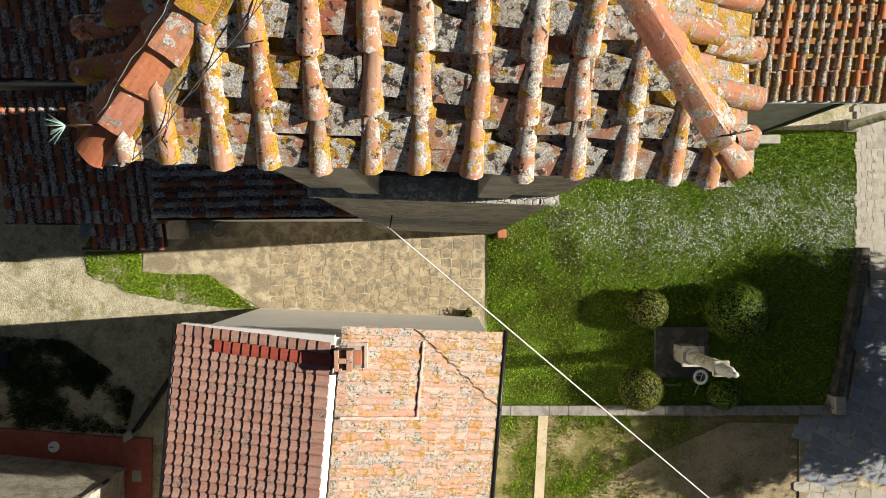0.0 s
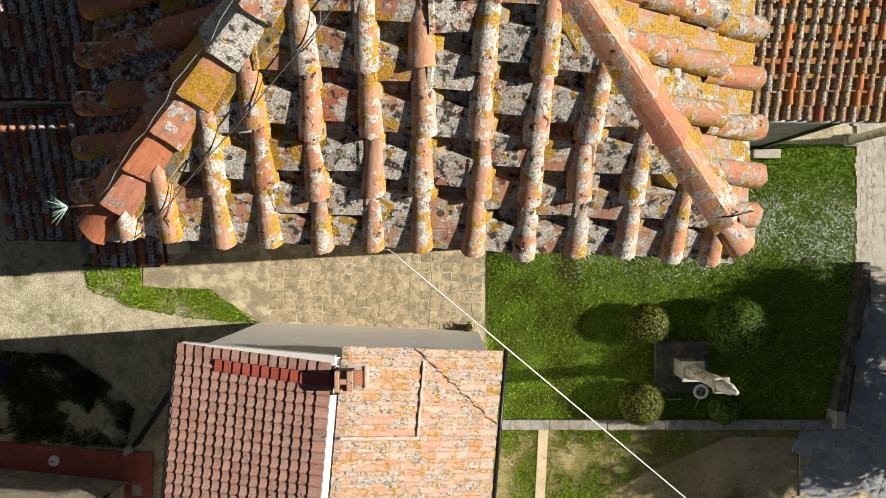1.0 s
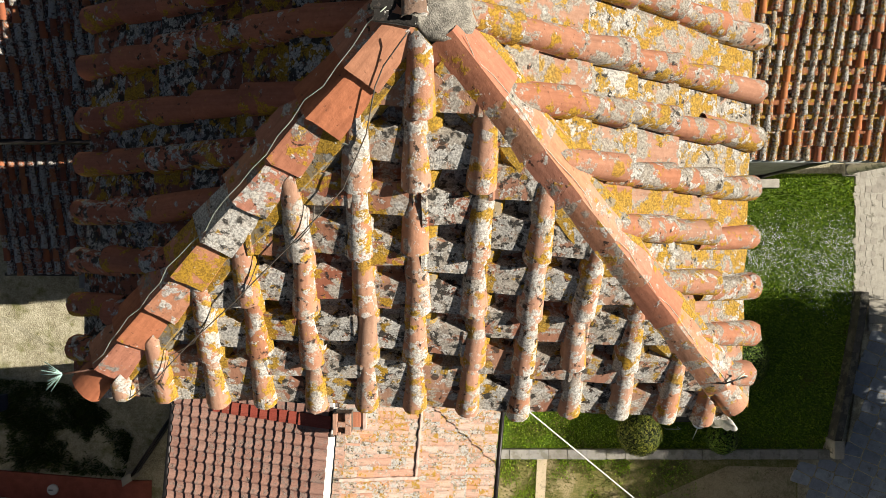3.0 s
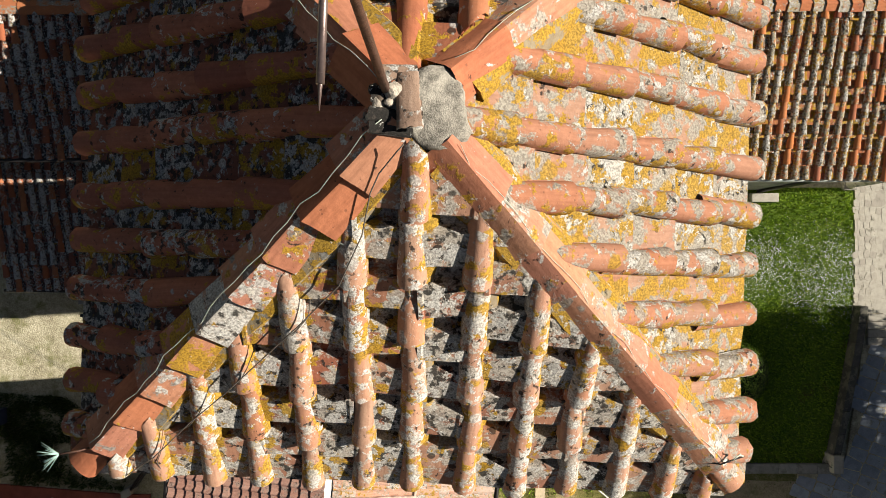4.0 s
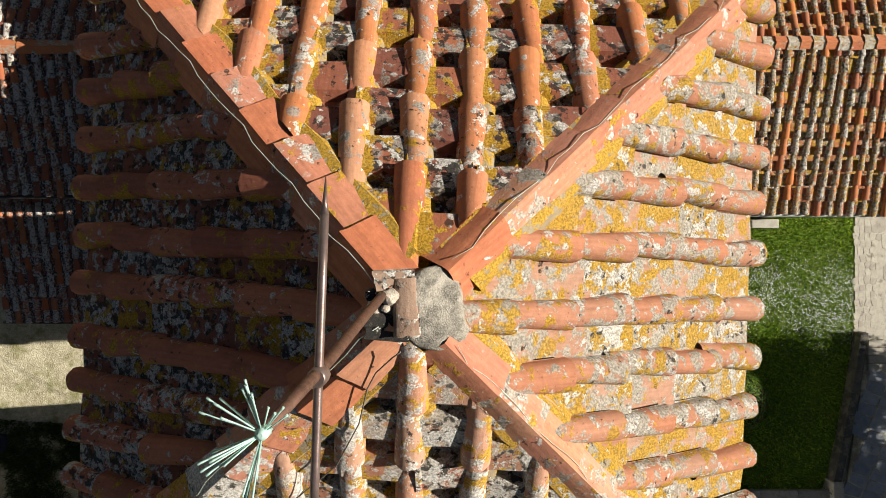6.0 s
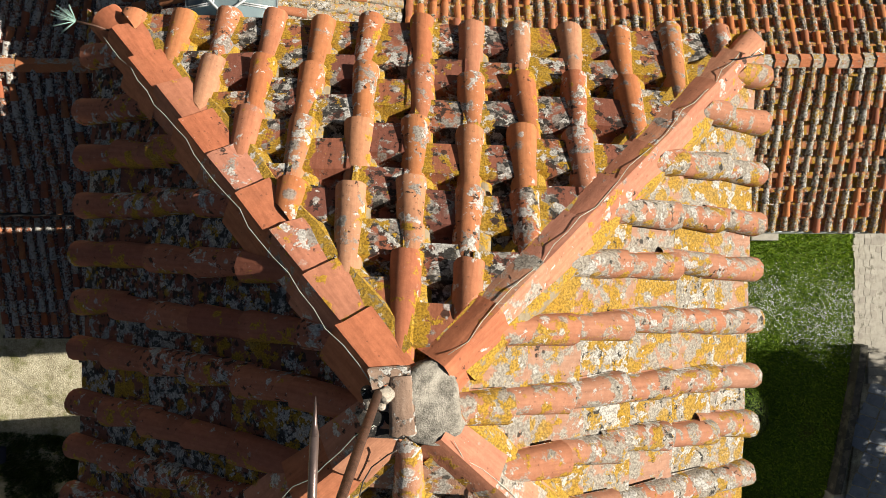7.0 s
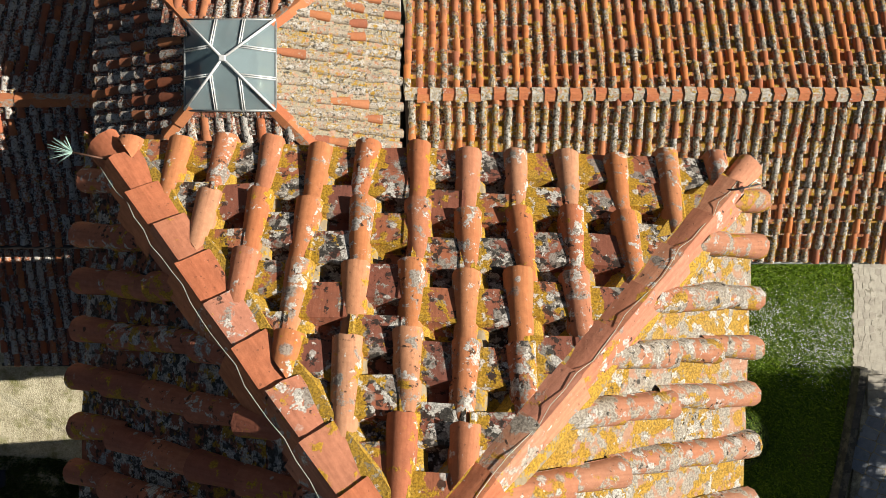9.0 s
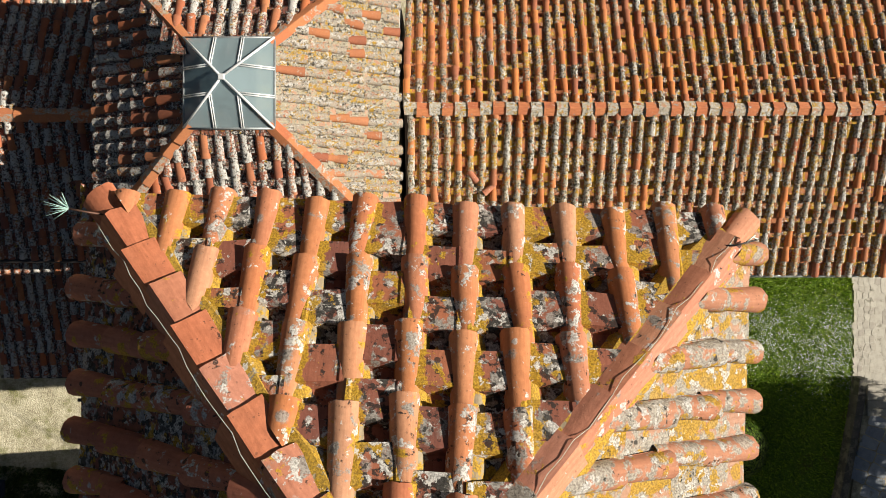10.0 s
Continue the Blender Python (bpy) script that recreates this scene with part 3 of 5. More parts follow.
MARBLE = stone_material("weathered_pale_stone", [(0.46, 0.42, 0.34), (0.52, 0.48, 0.39)], lichen=0.3)


def rubble_wall_material(name, colours, scale=5.0):
    """Coursed rubble: stones of two sizes with sunk joints."""
    n = Nodes(name, 0.95)
    p = n.place()
    q = n.vec("MULTIPLY", p, (1.0, 1.0, 2.1))
    v = n.add("ShaderNodeTexVoronoi", Vector=q, Scale=scale)
    v.feature = "F1"
    e = n.add("ShaderNodeTexVoronoi", Vector=q, Scale=scale)
    e.feature = "DISTANCE_TO_EDGE"
    sep = n.add("ShaderNodeSeparateColor", Color=v.outputs["Color"])
    c = n.ramp(sep.outputs[0], *[(i / (len(colours) - 1), k) for i, k in enumerate(colours)])
    j = n.step(e.outputs[0], 0.0, 0.09)
    a = n.noise(p, 2.6, 8, 0.78)
    c = n.mix(n.math("MULTIPLY", n.step(a, 0.42, 0.62), 0.75), c, tuple(k * 0.35 for k in colours[0]))
    b = n.noise(n.vec("MULTIPLY", p, (1.0, 1.0, 3.0)), 30, 4, 0.7)
    c = n.mix(n.math("MULTIPLY", n.step(b, 0.45, 0.65), 0.65), c, tuple(k * 0.38 for k in colours[0]))
    c = n.mix(j, tuple(k * 0.8 for k in colours[0]), c)
    return n.finish(c, n.math("ADD", j, n.math("MULTIPLY", a, 0.6)), 0.8, 0.03)


RUBBLE = rubble_wall_material("grey_rubble_wall", [(0.42, 0.40, 0.35), (0.60, 0.57, 0.49), (0.50, 0.48, 0.41), (0.66, 0.62, 0.54)], 8.5)
RUBBLE_WARM = rubble_wall_material("warm_rubble_wall", [(0.62, 0.55, 0.42), (0.78, 0.70, 0.55), (0.70, 0.63, 0.49)], 8.0)

bm = bmesh.new()
n_side = 24
grid = [[bm.verts.new(((i / n_side - 0.5) * 900, (j / n_side - 0.5) * 900, -0.03)) for i in range(n_side + 1)] for j in range(n_side + 1)]
for j in range(n_side):
    for i in range(n_side):
        bm.faces.new((grid[j][i], grid[j][i + 1], grid[j + 1][i + 1], grid[j + 1][i]))
ground = tagged(part("ground", bm, GRAVEL), "pale gravel yard with thin weeds", "ground", kind="structure")


def patch(name, points, z, material, label, category):
    return tagged(part(name, prism(points, -0.05, z), material), label, category, kind="structure")


LAWN = [(1.38, -4.95), (11.95, -5.0), (12.15, -4.4), (12.55, -2.5), (12.8, -1.0), (12.95, 0.3), (12.97, 3.75), (1.38, 3.75)]
DRY = [(-0.2, -30), (11.0, -30), (11.2, -5.1), (1.0, -5.1)]
WEED = [(-11.3, 0.3), (-9.5, 0.3), (-9.46, -0.75), (-7.33, -0.82), (-5.76, -1.9), (-8.07, -1.72), (-9.85, -1.35), (-11.1, -0.85)]
SHADE_GRASS = [(-16, -5.5), (-10.0, -5.8), (-9.7, -4.6), (-10.6, -3.7), (-11.8, -2.9), (-16, -2.6)]
patch("lawn", LAWN, 0.0, SOIL_LAWN, "green lawn thick with small white daisies", "lawn")
patch("dry_lawn", DRY, 0.0, SOIL_DRY, "sparse dry grass on sandy earth", "grass")
patch("sandy_ground", [(6.5, -7.9), (11.1, -8.2), (11.15, -5.5), (9.0, -5.45), (6.4, -6.6), (4.6, -7.6), (5.0, -8.6)], 0.006, SAND, "bare sandy earth beside the garden wall", "ground")
PAVED = [(-9.45, -0.75), (-7.5, -0.75), (-5.72, -1.88), (-5.6, -2.4), (1.3, -2.4), (1.33, 0.4), (1.0, 0.9), (-9.4, 0.9)]
patch("terrace", PAVED, 0.004, JOINT, "worn stone terrace with pale mortar joints", "paving")
RED_BAND = [(-16, -5.45), (-9.94, -5.94), (-9.14, -5.94), (-9.2, -14), (-10.2, -14), (-10.0, -6.9), (-16, -6.6)]
patch("red_walkway", RED_BAND[::-1], 0.05, RED_FLOOR, "dull red walkway round the stone house", "walkway")
LOWER = [(11.2, -5.25), (11.05, -30), (45, -30), (45, -1.2), (13.25, -1.2), (13.05, -2.6), (12.75, -4.6), (12.6, -5.25)]
patch("lower_pavement", LOWER, 0.05, JOINT, "shaded slab pavement beside the garden", "paving")
UPPER = [(13.0, -0.2), (45, -0.2), (45, 40), (12.97, 40)]
patch("upper_path", UPPER, 0.03, PALE_STONE, "pale worn stone path along the lawn", "path")

# steps from the upper path down to the pavement
steps = empty("garden_steps", pose(0, 0, 0), "grey stone steps between path and pavement", "steps")
for i in range(4):
    part("step", box(13.40, 16.0, -1.2 + 0.25 * i, -0.95 + 0.25 * i - 0.012, -0.05, 0.06 + 0.012 * (i % 2), 0.01), PALE_STONE, steps)


# ---- tiled roof of the bell tower ----
TC = Vector((-0.08, 2.38, 0.0))
tower = empty("bell_tower", pose(TC.x, TC.y, 0, 0, 0, -2.0), "square stone bell tower with a lichen-covered tiled pyramid roof", "tower")
HALF, ZE, ZA = 1.94, 17.51, 18.80
RUN = math.hypot(HALF, ZA - ZE)
PITCH_T = 0.283


def tower_top(x):
    return RUN * (1 - abs(x) / HALF)


CUTS = {back: [((0, RUN - back, 0), (RUN, HALF, 0)), ((0, RUN - back, 0), (-RUN, HALF, 0))] for back in (0.02, 0.09)}
COLUMNS = {
    0: (-1.655, -1.406, -1.121, -0.835, -0.558, -0.274, 0.012, 0.310, 0.605, 0.880, 1.172, 1.455, 1.672),
    90: (1.670, 1.400, 1.105, 0.812, 0.547, 0.258, -0.040, -0.320, -0.603, -0.884, -1.163, -1.430, -1.675),
    180: (1.679, 1.387, 1.150, 0.882, 0.602, 0.326, 0.037, -0.243, -0.508, -0.788, -1.081, -1.368, -1.650),
    270: (-1.650, -1.330, -1.061, -0.785, -0.515, -0.228, 0.045, 0.345, 0.600, 0.875, 1.168, 1.434, 1.670),
}
FIRST = {0: 0.045, 90: 0.065, 180: 0.105, 270: 0.0}
BEADS = {0: (1, HIP_BED, 0.55), 180: (-1, HIP_BED, 0.92)}
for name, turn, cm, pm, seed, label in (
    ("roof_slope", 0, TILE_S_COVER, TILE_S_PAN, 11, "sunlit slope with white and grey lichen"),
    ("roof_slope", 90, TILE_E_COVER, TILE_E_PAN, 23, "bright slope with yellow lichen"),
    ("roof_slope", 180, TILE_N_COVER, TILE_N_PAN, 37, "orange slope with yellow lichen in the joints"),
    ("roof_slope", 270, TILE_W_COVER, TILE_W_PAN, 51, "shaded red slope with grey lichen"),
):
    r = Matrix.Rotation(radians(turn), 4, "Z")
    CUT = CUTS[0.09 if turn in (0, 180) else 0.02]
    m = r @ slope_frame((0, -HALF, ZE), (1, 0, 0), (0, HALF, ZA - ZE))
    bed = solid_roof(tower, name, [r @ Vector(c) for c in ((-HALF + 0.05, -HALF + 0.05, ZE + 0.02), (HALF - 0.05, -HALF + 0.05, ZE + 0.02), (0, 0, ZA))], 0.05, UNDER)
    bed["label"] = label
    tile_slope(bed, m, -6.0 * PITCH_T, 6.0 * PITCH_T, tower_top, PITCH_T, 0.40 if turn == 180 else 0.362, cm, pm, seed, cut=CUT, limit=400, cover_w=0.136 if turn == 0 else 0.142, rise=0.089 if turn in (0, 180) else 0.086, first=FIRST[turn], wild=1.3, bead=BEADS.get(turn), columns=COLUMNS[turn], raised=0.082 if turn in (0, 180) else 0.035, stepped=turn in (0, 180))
    # end pans at both corners
    rng = random.Random(seed)
    for sx in (-1, 1):
        t = pose(sx * 6.5 * PITCH_T, FIRST[turn] - 0.015, 0.0)
        me = clipped(mesh_of("pan_tile", pan_data(0.42, 0.27, 0.28, seed=seed), pm, False), t, CUT, "pan_tile")
        if me:
            part("pan_tile", me, None, bed, m=m @ t)

hips = []
for sx, sy, seed in ((-1, -1, 3), (1, -1, 5), (1, 1, 7), (-1, 1, 9)):
    a = Vector((sx * (HALF - 0.20), sy * (HALF - 0.20), ZE + 0.275))
    b = Vector((-0.10, sy * 0.10, ZA + 0.075)) if sx < 0 else Vector((0.175, sy * 0.175, ZA + 0.025))
    d = (b - a).normalized()
    hx = d.cross(Vector((0, 0, 1))).normalized()
    bm = bmesh.new()
    rows = []
    rng = random.Random(seed + 40)
    for i in range(15):
        p = a.lerp(b, i / 14)
        east, south = 0.205 + rng.uniform(-0.018, 0.018), 0.115 + rng.uniform(-0.01, 0.01)
        w = (south, east) if sx * sy > 0 else (east, south)
        if sx > 0:
            w = (0.165 + rng.uniform(-0.018, 0.018), 0.165 + rng.uniform(-0.018, 0.018))
        rows.append([bm.verts.new(q) for q in (p - hx * w[0] - Vector((0, 0, 0.17)), p - hx * (w[0] - 0.03) - Vector((0, 0, 0.085)), p - Vector((0, 0, 0.03)), p + hx * (w[1] - 0.03) - Vector((0, 0, 0.085)), p + hx * w[1] - Vector((0, 0, 0.17)))])
    for r0, r1 in zip(rows, rows[1:]):
        for k in range(4):
            bm.faces.new((r0[k], r0[k + 1], r1[k + 1], r1[k]))
    bm.faces.new(rows[0][::-1])
    bm.faces.new(rows[-1])
    bmesh.ops.recalc_face_normals(bm, faces=bm.faces)
    hip = part("hip_ridge", bm, HIP_BED, tower, "mortar bed with yellow lichen")
    clay, clean, white, gold, grey, pale = TILE_HIP, HIP_CLEAN, HIP_WHITE, HIP_YELLOW, HIP_GREY, HIP_PALE
    finishes = {
        3: (clay, clean, white, gold, grey, white, clay, clean, clay),
        5: (pale, pale, clay, pale, pale, clay, pale, clay),
        7: (clay, clay, clay, clay, clay, clay, pale, clean),
        9: (clean, clean, clay, clean, clay, clean, white, clay, clean),
    }[seed]
    ridge_line(hip, a, b, (0, 0, 1), len(finishes), 0.145 if sx < 0 else 0.135, 0.095 if sx < 0 else 0.100, TILE_HIP, seed, "hip_tile", wild=1.0 if sx < 0 else 0.3, lip=0.012 if sx > 0 else 0.034 if sy < 0 else 0.028, finishes=finishes)
    # the last hip tile: a barrel end that sticks out at the corner
    x = d.cross(Vector((0, 0, 1))).normalized()
    rot = Matrix((x, d, x.cross(d))).transposed().to_4x4()
    me = mesh_of("corner_tile", cover_data(0.46, 0.20 if sx < 0 else 0.155, 0.18 if sx < 0 else 0.14, 0.062, seed=seed + 70, segments=10), HIP_CLEAN if sx < 0 else HIP_PALE if sy < 0 else TILE_HIP)
    part("corner_tile", me, None, hip, m=Matrix.Translation(a - d * (0.25 if sx < 0 and sy < 0 else 0.19) - Vector((0, 0, 0.095))) @ rot)
    hips.append((a, b))

# cap at the apex: a lump of mortar, with bits of tile and stone round the pole's foot
CAP_MORTAR = plain("stained_cap_mortar", (0.37, 0.34, 0.285), 0.95, 0, 0.45, 16, 1.0)
REACH = (0.205, 0.215, 0.235, 0.16, 0.12, 0.13, 0.15, 0.14, 0.13, 0.13, 0.13, 0.12, 0.13, 0.19, 0.27, 0.26)
bm = bmesh.new()
rows = []
for j, k in enumerate((0.0, 0.3, 0.55, 0.78, 0.93, 1.0, 1.0)):
    ring = []
    for i in range(48):
        s0, f0 = divmod(i / 3.0, 1)
        reach = REACH[int(s0) % 16] * (1 - f0) + REACH[(int(s0) + 1) % 16] * f0
        ang = 2 * math.pi * i / 48
        px, py = k * reach * math.cos(ang), 0.0 + k * reach * math.sin(ang)
        rough = noise.noise(Vector((px * 9, py * 9, 4))) * 0.026 + noise.noise(Vector((px * 30, py * 30, 9))) * 0.008
        ring.append(bm.verts.new((px + rough * 0.5, py + rough * 0.5, ZA + 0.118 - 0.43 * k * reach - (0.02 if j == 5 else 0.16 if j == 6 else 0.0) + rough)))
    rows.append(ring)
for r0, r1 in zip(rows, rows[1:]):
    for i in range(48):
        bm.faces.new((r0[i], r1[i], r1[(i + 1) % 48], r0[(i + 1) % 48])).smooth = True
bmesh.ops.remove_doubles(bm, verts=rows[0], dist=0.001)
cap = part("roof_cap", bm, CAP_MORTAR, tower, "grey mortar cap with rough stone")
BROWN_TILE = tile_material("sooty_tile_shard", [(0.30, 0.19, 0.14), (0.36, 0.22, 0.16)], grey=0.25, white=0.22, yellow=0.0, black=0.28, dirt=0.5, size=1.6)
BLACK_TILE = tile_material("black_tile_shard", [(0.05, 0.04, 0.036), (0.075, 0.055, 0.045)], grey=0.04, white=0.04, yellow=0.0, black=0.5, dirt=0.6, size=1.6)
PALE_LUMP = plain("pale_crumbled_lime", (0.60, 0.52, 0.42), 0.95, 0, 0.3, 30, 0.7)
for x, y, z, turn, ln, wd, mat in (
    (-0.005, -0.115, 0.106, 5, 0.225, 0.10, BROWN_TILE),
    (-0.140, 0.085, 0.082, -82, 0.16, 0.090, BROWN_TILE),
    (-0.170, -0.060, 0.090, -92, 0.17, 0.055, BLACK_TILE),
    (-0.165, -0.105, 0.080, -95, 0.17, 0.055, BLACK_TILE),
    (-0.165, 0.020, 0.080, -80, 0.09, 0.06, BLACK_TILE),
):
    part("tile_shard", mesh_of("tile_shard", cover_data(ln, wd, wd * 0.9, wd * 0.24, 0.009, seed=int(x * 1000) + 900), mat), None, cap, m=pose(x, y, ZA + z, 0, 0, turn))
rng = random.Random(77)
for i, (x, y, w, mat) in enumerate(((-0.075, 0.030, 0.038, PALE_LUMP), (-0.135, -0.010, 0.028, PALE_LUMP), (-0.090, -0.015, 0.020, PALE_LUMP), (-0.130, 0.000, 0.020, MORTAR_DARK), (-0.155, 0.045, 0.024, MORTAR_DARK), (-0.165, -0.065, 0.018, PALE_LUMP))):
    bm = bmesh.new()
    bmesh.ops.create_icosphere(bm, subdivisions=2, radius=w)
    for v in bm.verts:
        v.co *= 1 + 0.45 * noise.noise(v.co * 30 + Vector((i, 0, 0)))
        v.co.z *= 0.8
    part("cap_stone", bm, mat, cap, m=pose(x, y, ZA + 0.118 - 0.25 * math.hypot(x, y), 0, 0, rng.uniform(0, 360)))

# body of the tower: battered shaft, ledge, belfry with openings
XW, YS0, YS1, YN = 1.72, -1.85, -1.58, 1.58
bm = bmesh.new()
zl = 11.81
ysl = YS0 + (YS1 - YS0) * zl / 17.4
vs = [bm.verts.new(v) for v in ((-XW, YS0, -0.05), (XW, YS0, -0.05), (XW, YN, -0.05), (-XW, YN, -0.05), (-XW, ysl, zl), (XW, ysl, zl), (XW, YN, zl), (-XW, YN, zl))]
for f in ((3, 2, 1, 0), (4, 5, 6, 7), (0, 1, 5, 4), (1, 2, 6, 5), (2, 3, 7, 6), (3, 0, 4, 7)):
    bm.faces.new([vs[i] for i in f])
part("shaft", bm, RUBBLE, tower, "grey rubble stone shaft")
part("ledge", box(-XW - 0.05, XW + 0.05, ysl - 0.05, YN + 0.05, zl, zl + 0.14, 0.02), RUBBLE, tower)
OX0, OX1, OZ1 = -0.76, 0.62, 15.7
for sx0, sx1, sy0, sy1 in ((-XW, OX0, YS1, YS1 + 0.5), (OX1, XW, YS1, YS1 + 0.5), (-XW, OX0, YN - 0.5, YN), (OX1, XW, YN - 0.5, YN), (-XW, -XW + 0.5, YS1 + 0.5, -0.6), (-XW, -XW + 0.5, 0.6, YN - 0.5), (XW - 0.5, XW, YS1 + 0.5, -0.6), (XW - 0.5, XW, 0.6, YN - 0.5)):
    part("belfry_pier", box(sx0, sx1, sy0, sy1, zl + 0.14, OZ1), RUBBLE, tower)
part("belfry_top", box(-XW, XW, YS1, YN, OZ1, ZE + 0.1), RUBBLE, tower)
part("belfry_floor", box(-XW + 0.5, XW - 0.5, YS1 + 0.2, YN - 0.5, zl + 0.14, zl + 0.3), WOOD_DARK, tower)
for x in (OX0, OX1):
    s = -1 if x == OX0 else 1
    part("pilaster", box(min(x, x + s * 0.42), max(x, x + s * 0.42), YS1 - 0.06, YS1 + 0.1, zl + 0.14, OZ1, 0.01), GREY_PLASTER, tower)
part("eave_board", box(-HALF + 0.06, HALF - 0.06, -HALF + 0.06, HALF - 0.06, ZE - 0.07, ZE - 0.01), WOOD_DARK, tower)

# iron cross on the apex, with a spray of copper rods at its head
CX, CY = -0.085, 0.0
cross = empty("roof_cross", Matrix.Translation(TC) @ Matrix.Rotation(radians(-2), 4, "Z") @ pose(CX, CY, ZA + 0.05), "rusty iron cross with pointed arm on the tower roof", "cross")
BAR = 1.54
part("pole", tube([(-0.024, 0.042, -0.1), (-0.014, 0.025, 0.7), (-0.004, 0.006, 1.4), (0.0, 0, 1.895)], 0.019, 10, taper=0.008), IRON, cross)
part("collar", lathe([(0.014, BAR - 0.025), (0.018, BAR - 0.02), (0.018, BAR + 0.02), (0.014, BAR + 0.025)], 12), STEEL, cross)
arm = part("arm", tube([(0, -0.30, BAR), (0, -0.15, BAR), (0, 0.15, BAR), (0, 0.28, BAR)], 0.0082, 12), STEEL, cross, "brown steel bar with pointed ends")
for s in (-1, 1):
    part("arm_tip", tube([(0, s * 0.28, BAR), (0, s * 0.30, BAR), (0, s * 0.347, BAR)], 0.0085, 10, taper=0.0008), STEEL, arm)
rng = random.Random(4)
spray = part("rod_spray", lathe([(0.006, 1.885), (0.008, 1.89), (0.008, 1.915), (0.003, 1.92)], 10), COPPER, cross, "spray of thin green copper rods")
for i in range(30):
    a = radians((rng.uniform(95, 118), rng.uniform(140, 172), rng.uniform(200, 222), rng.uniform(202, 216), rng.uniform(252, 272), rng.uniform(256, 268))[i % 6] if i < 26 else rng.uniform(20, 80))
    e = rng.uniform(0.0, 0.55)
    ln = rng.uniform(0.052, 0.080) * (1 if i < 26 else 0.6)
    d = Vector((math.cos(a) * math.cos(e), math.sin(a) * math.cos(e), math.sin(e)))
    o = Vector((0, 0, 1.91))
    part("rod", tube([o, o + d * ln * 0.82, o + d * ln * 0.92, o + d * ln], 0.0009, 5, taper=0.0019), COPPER, spray)
for k, (a, b) in enumerate(hips):
    if k in (0, 3):
        sp = empty("rod_spray", Matrix.Translation(TC) @ Matrix.Rotation(radians(-2), 4, "Z") @ Matrix.Translation(a + (a - b).normalized() * 0.02 + Vector((0, 0, 0.02))), "small spray of pale green rods at a roof corner", "rod spray", "corner rod sprays")
        out = Vector((a.x, a.y * 0.15, 0)).normalized()
        part("stem", tube([(0, 0, -0.06), out * 0.06 + Vector((0, 0, 0.02)), out * 0.16 + Vector((0, 0, 0.05))], 0.006, 6), IRON, sp)
        for i in range(16):
            d = (out + Vector((rng.uniform(-0.7, 0.7), rng.uniform(-0.9, 0.9), rng.uniform(-0.4, 0.7)))).normalized()
            o = out * 0.16 + Vector((0, 0, 0.05))
            part("rod", tube([o, o + d * rng.uniform(0.07, 0.13)], 0.0022, 5), COPPER, sp)

# wires along the hips and over the slopes
TM = Matrix.Translation(TC) @ Matrix.Rotation(radians(-2), 4, "Z")


def wire(points, r, material, label, category="wire", group=""):
    bm = tube(points, r, 6)
    return tagged(part("wire", bm, material), label, category, group)


rng = random.Random(12)
for k, (a, b) in enumerate(hips):
    side = (b - a).cross(Vector((0, 0, 1))).normalized()
    off = (-0.03, 0.02, 0.015, 0.045)[k]
    pts = []
    for i in range(25):
        s = i / 24
        p = a.lerp(b, s) + side * (off + 0.009 * math.sin(i * 1.3) + 0.006 * math.sin(i * 2.9 + k) + rng.uniform(-0.005, 0.005)) + Vector((0, 0, (0.052 - abs(off) * 0.60 if k in (0, 3) else 0.015 - abs(off) * 0.65) + rng.uniform(0, 0.003)))
        pts.append(TM @ p)
    wire(pts, 0.0021 if k in (0, 3) else 0.0014, GREEN_WIRE, "thin greenish copper wire along a roof hip", group="hip wires")


def on_slope(x, y, lift):
    """A point over the south slope, x across, y up it."""
    return TM @ (slope_frame((0, -HALF, ZE), (1, 0, 0), (0, HALF, ZA - ZE)) @ Vector((x, y, lift)))


wire([on_slope(x, y, l) for x, y, l in ((-0.028, 2.243, 0.19), (-0.062, 2.193, 0.17), (-0.132, 2.089, 0.15), (-0.170, 1.996, 0.15), (-0.212, 1.785, 0.15), (-0.290, 1.602, 0.165), (-0.324, 1.520, 0.165), (-0.509, 1.297, 0.165), (-0.704, 1.078, 0.165), (-0.934, 0.818, 0.165), (-1.159, 0.585, 0.165), (-1.409, 0.294, 0.165), (-1.62, 0.10, 0.15), (-1.70, 0.03, 0.13))], 0.0032, DARK_WIRE, "dark wire stretched over the sunlit slope")
wire([on_slope(x, y, l) for x, y, l in ((-0.470, 1.45, 0.10), (-0.478, 1.346, 0.11), (-0.490, 1.292, 0.12), (-0.561, 1.216, 0.165), (-0.666, 1.181, 0.10), (-0.752, 1.127, 0.10), (-0.807, 0.988, 0.155), (-0.858, 0.888, 0.155), (-0.923, 0.807, 0.13), (-1.0, 0.93, 0.08), (-1.044, 0.789, 0.10), (-1.097, 0.659, 0.16), (-1.172, 0.547, 0.155), (-1.33, 0.42, 0.12), (-1.40, 0.25, 0.165), (-1.38, 0.05, 0.14))], 0.0024, DARK_WIRE, "dark slack wire over the sunlit slope")


# ---- neighbouring roofs of the church ----
def straight(length):
    return lambda x: length


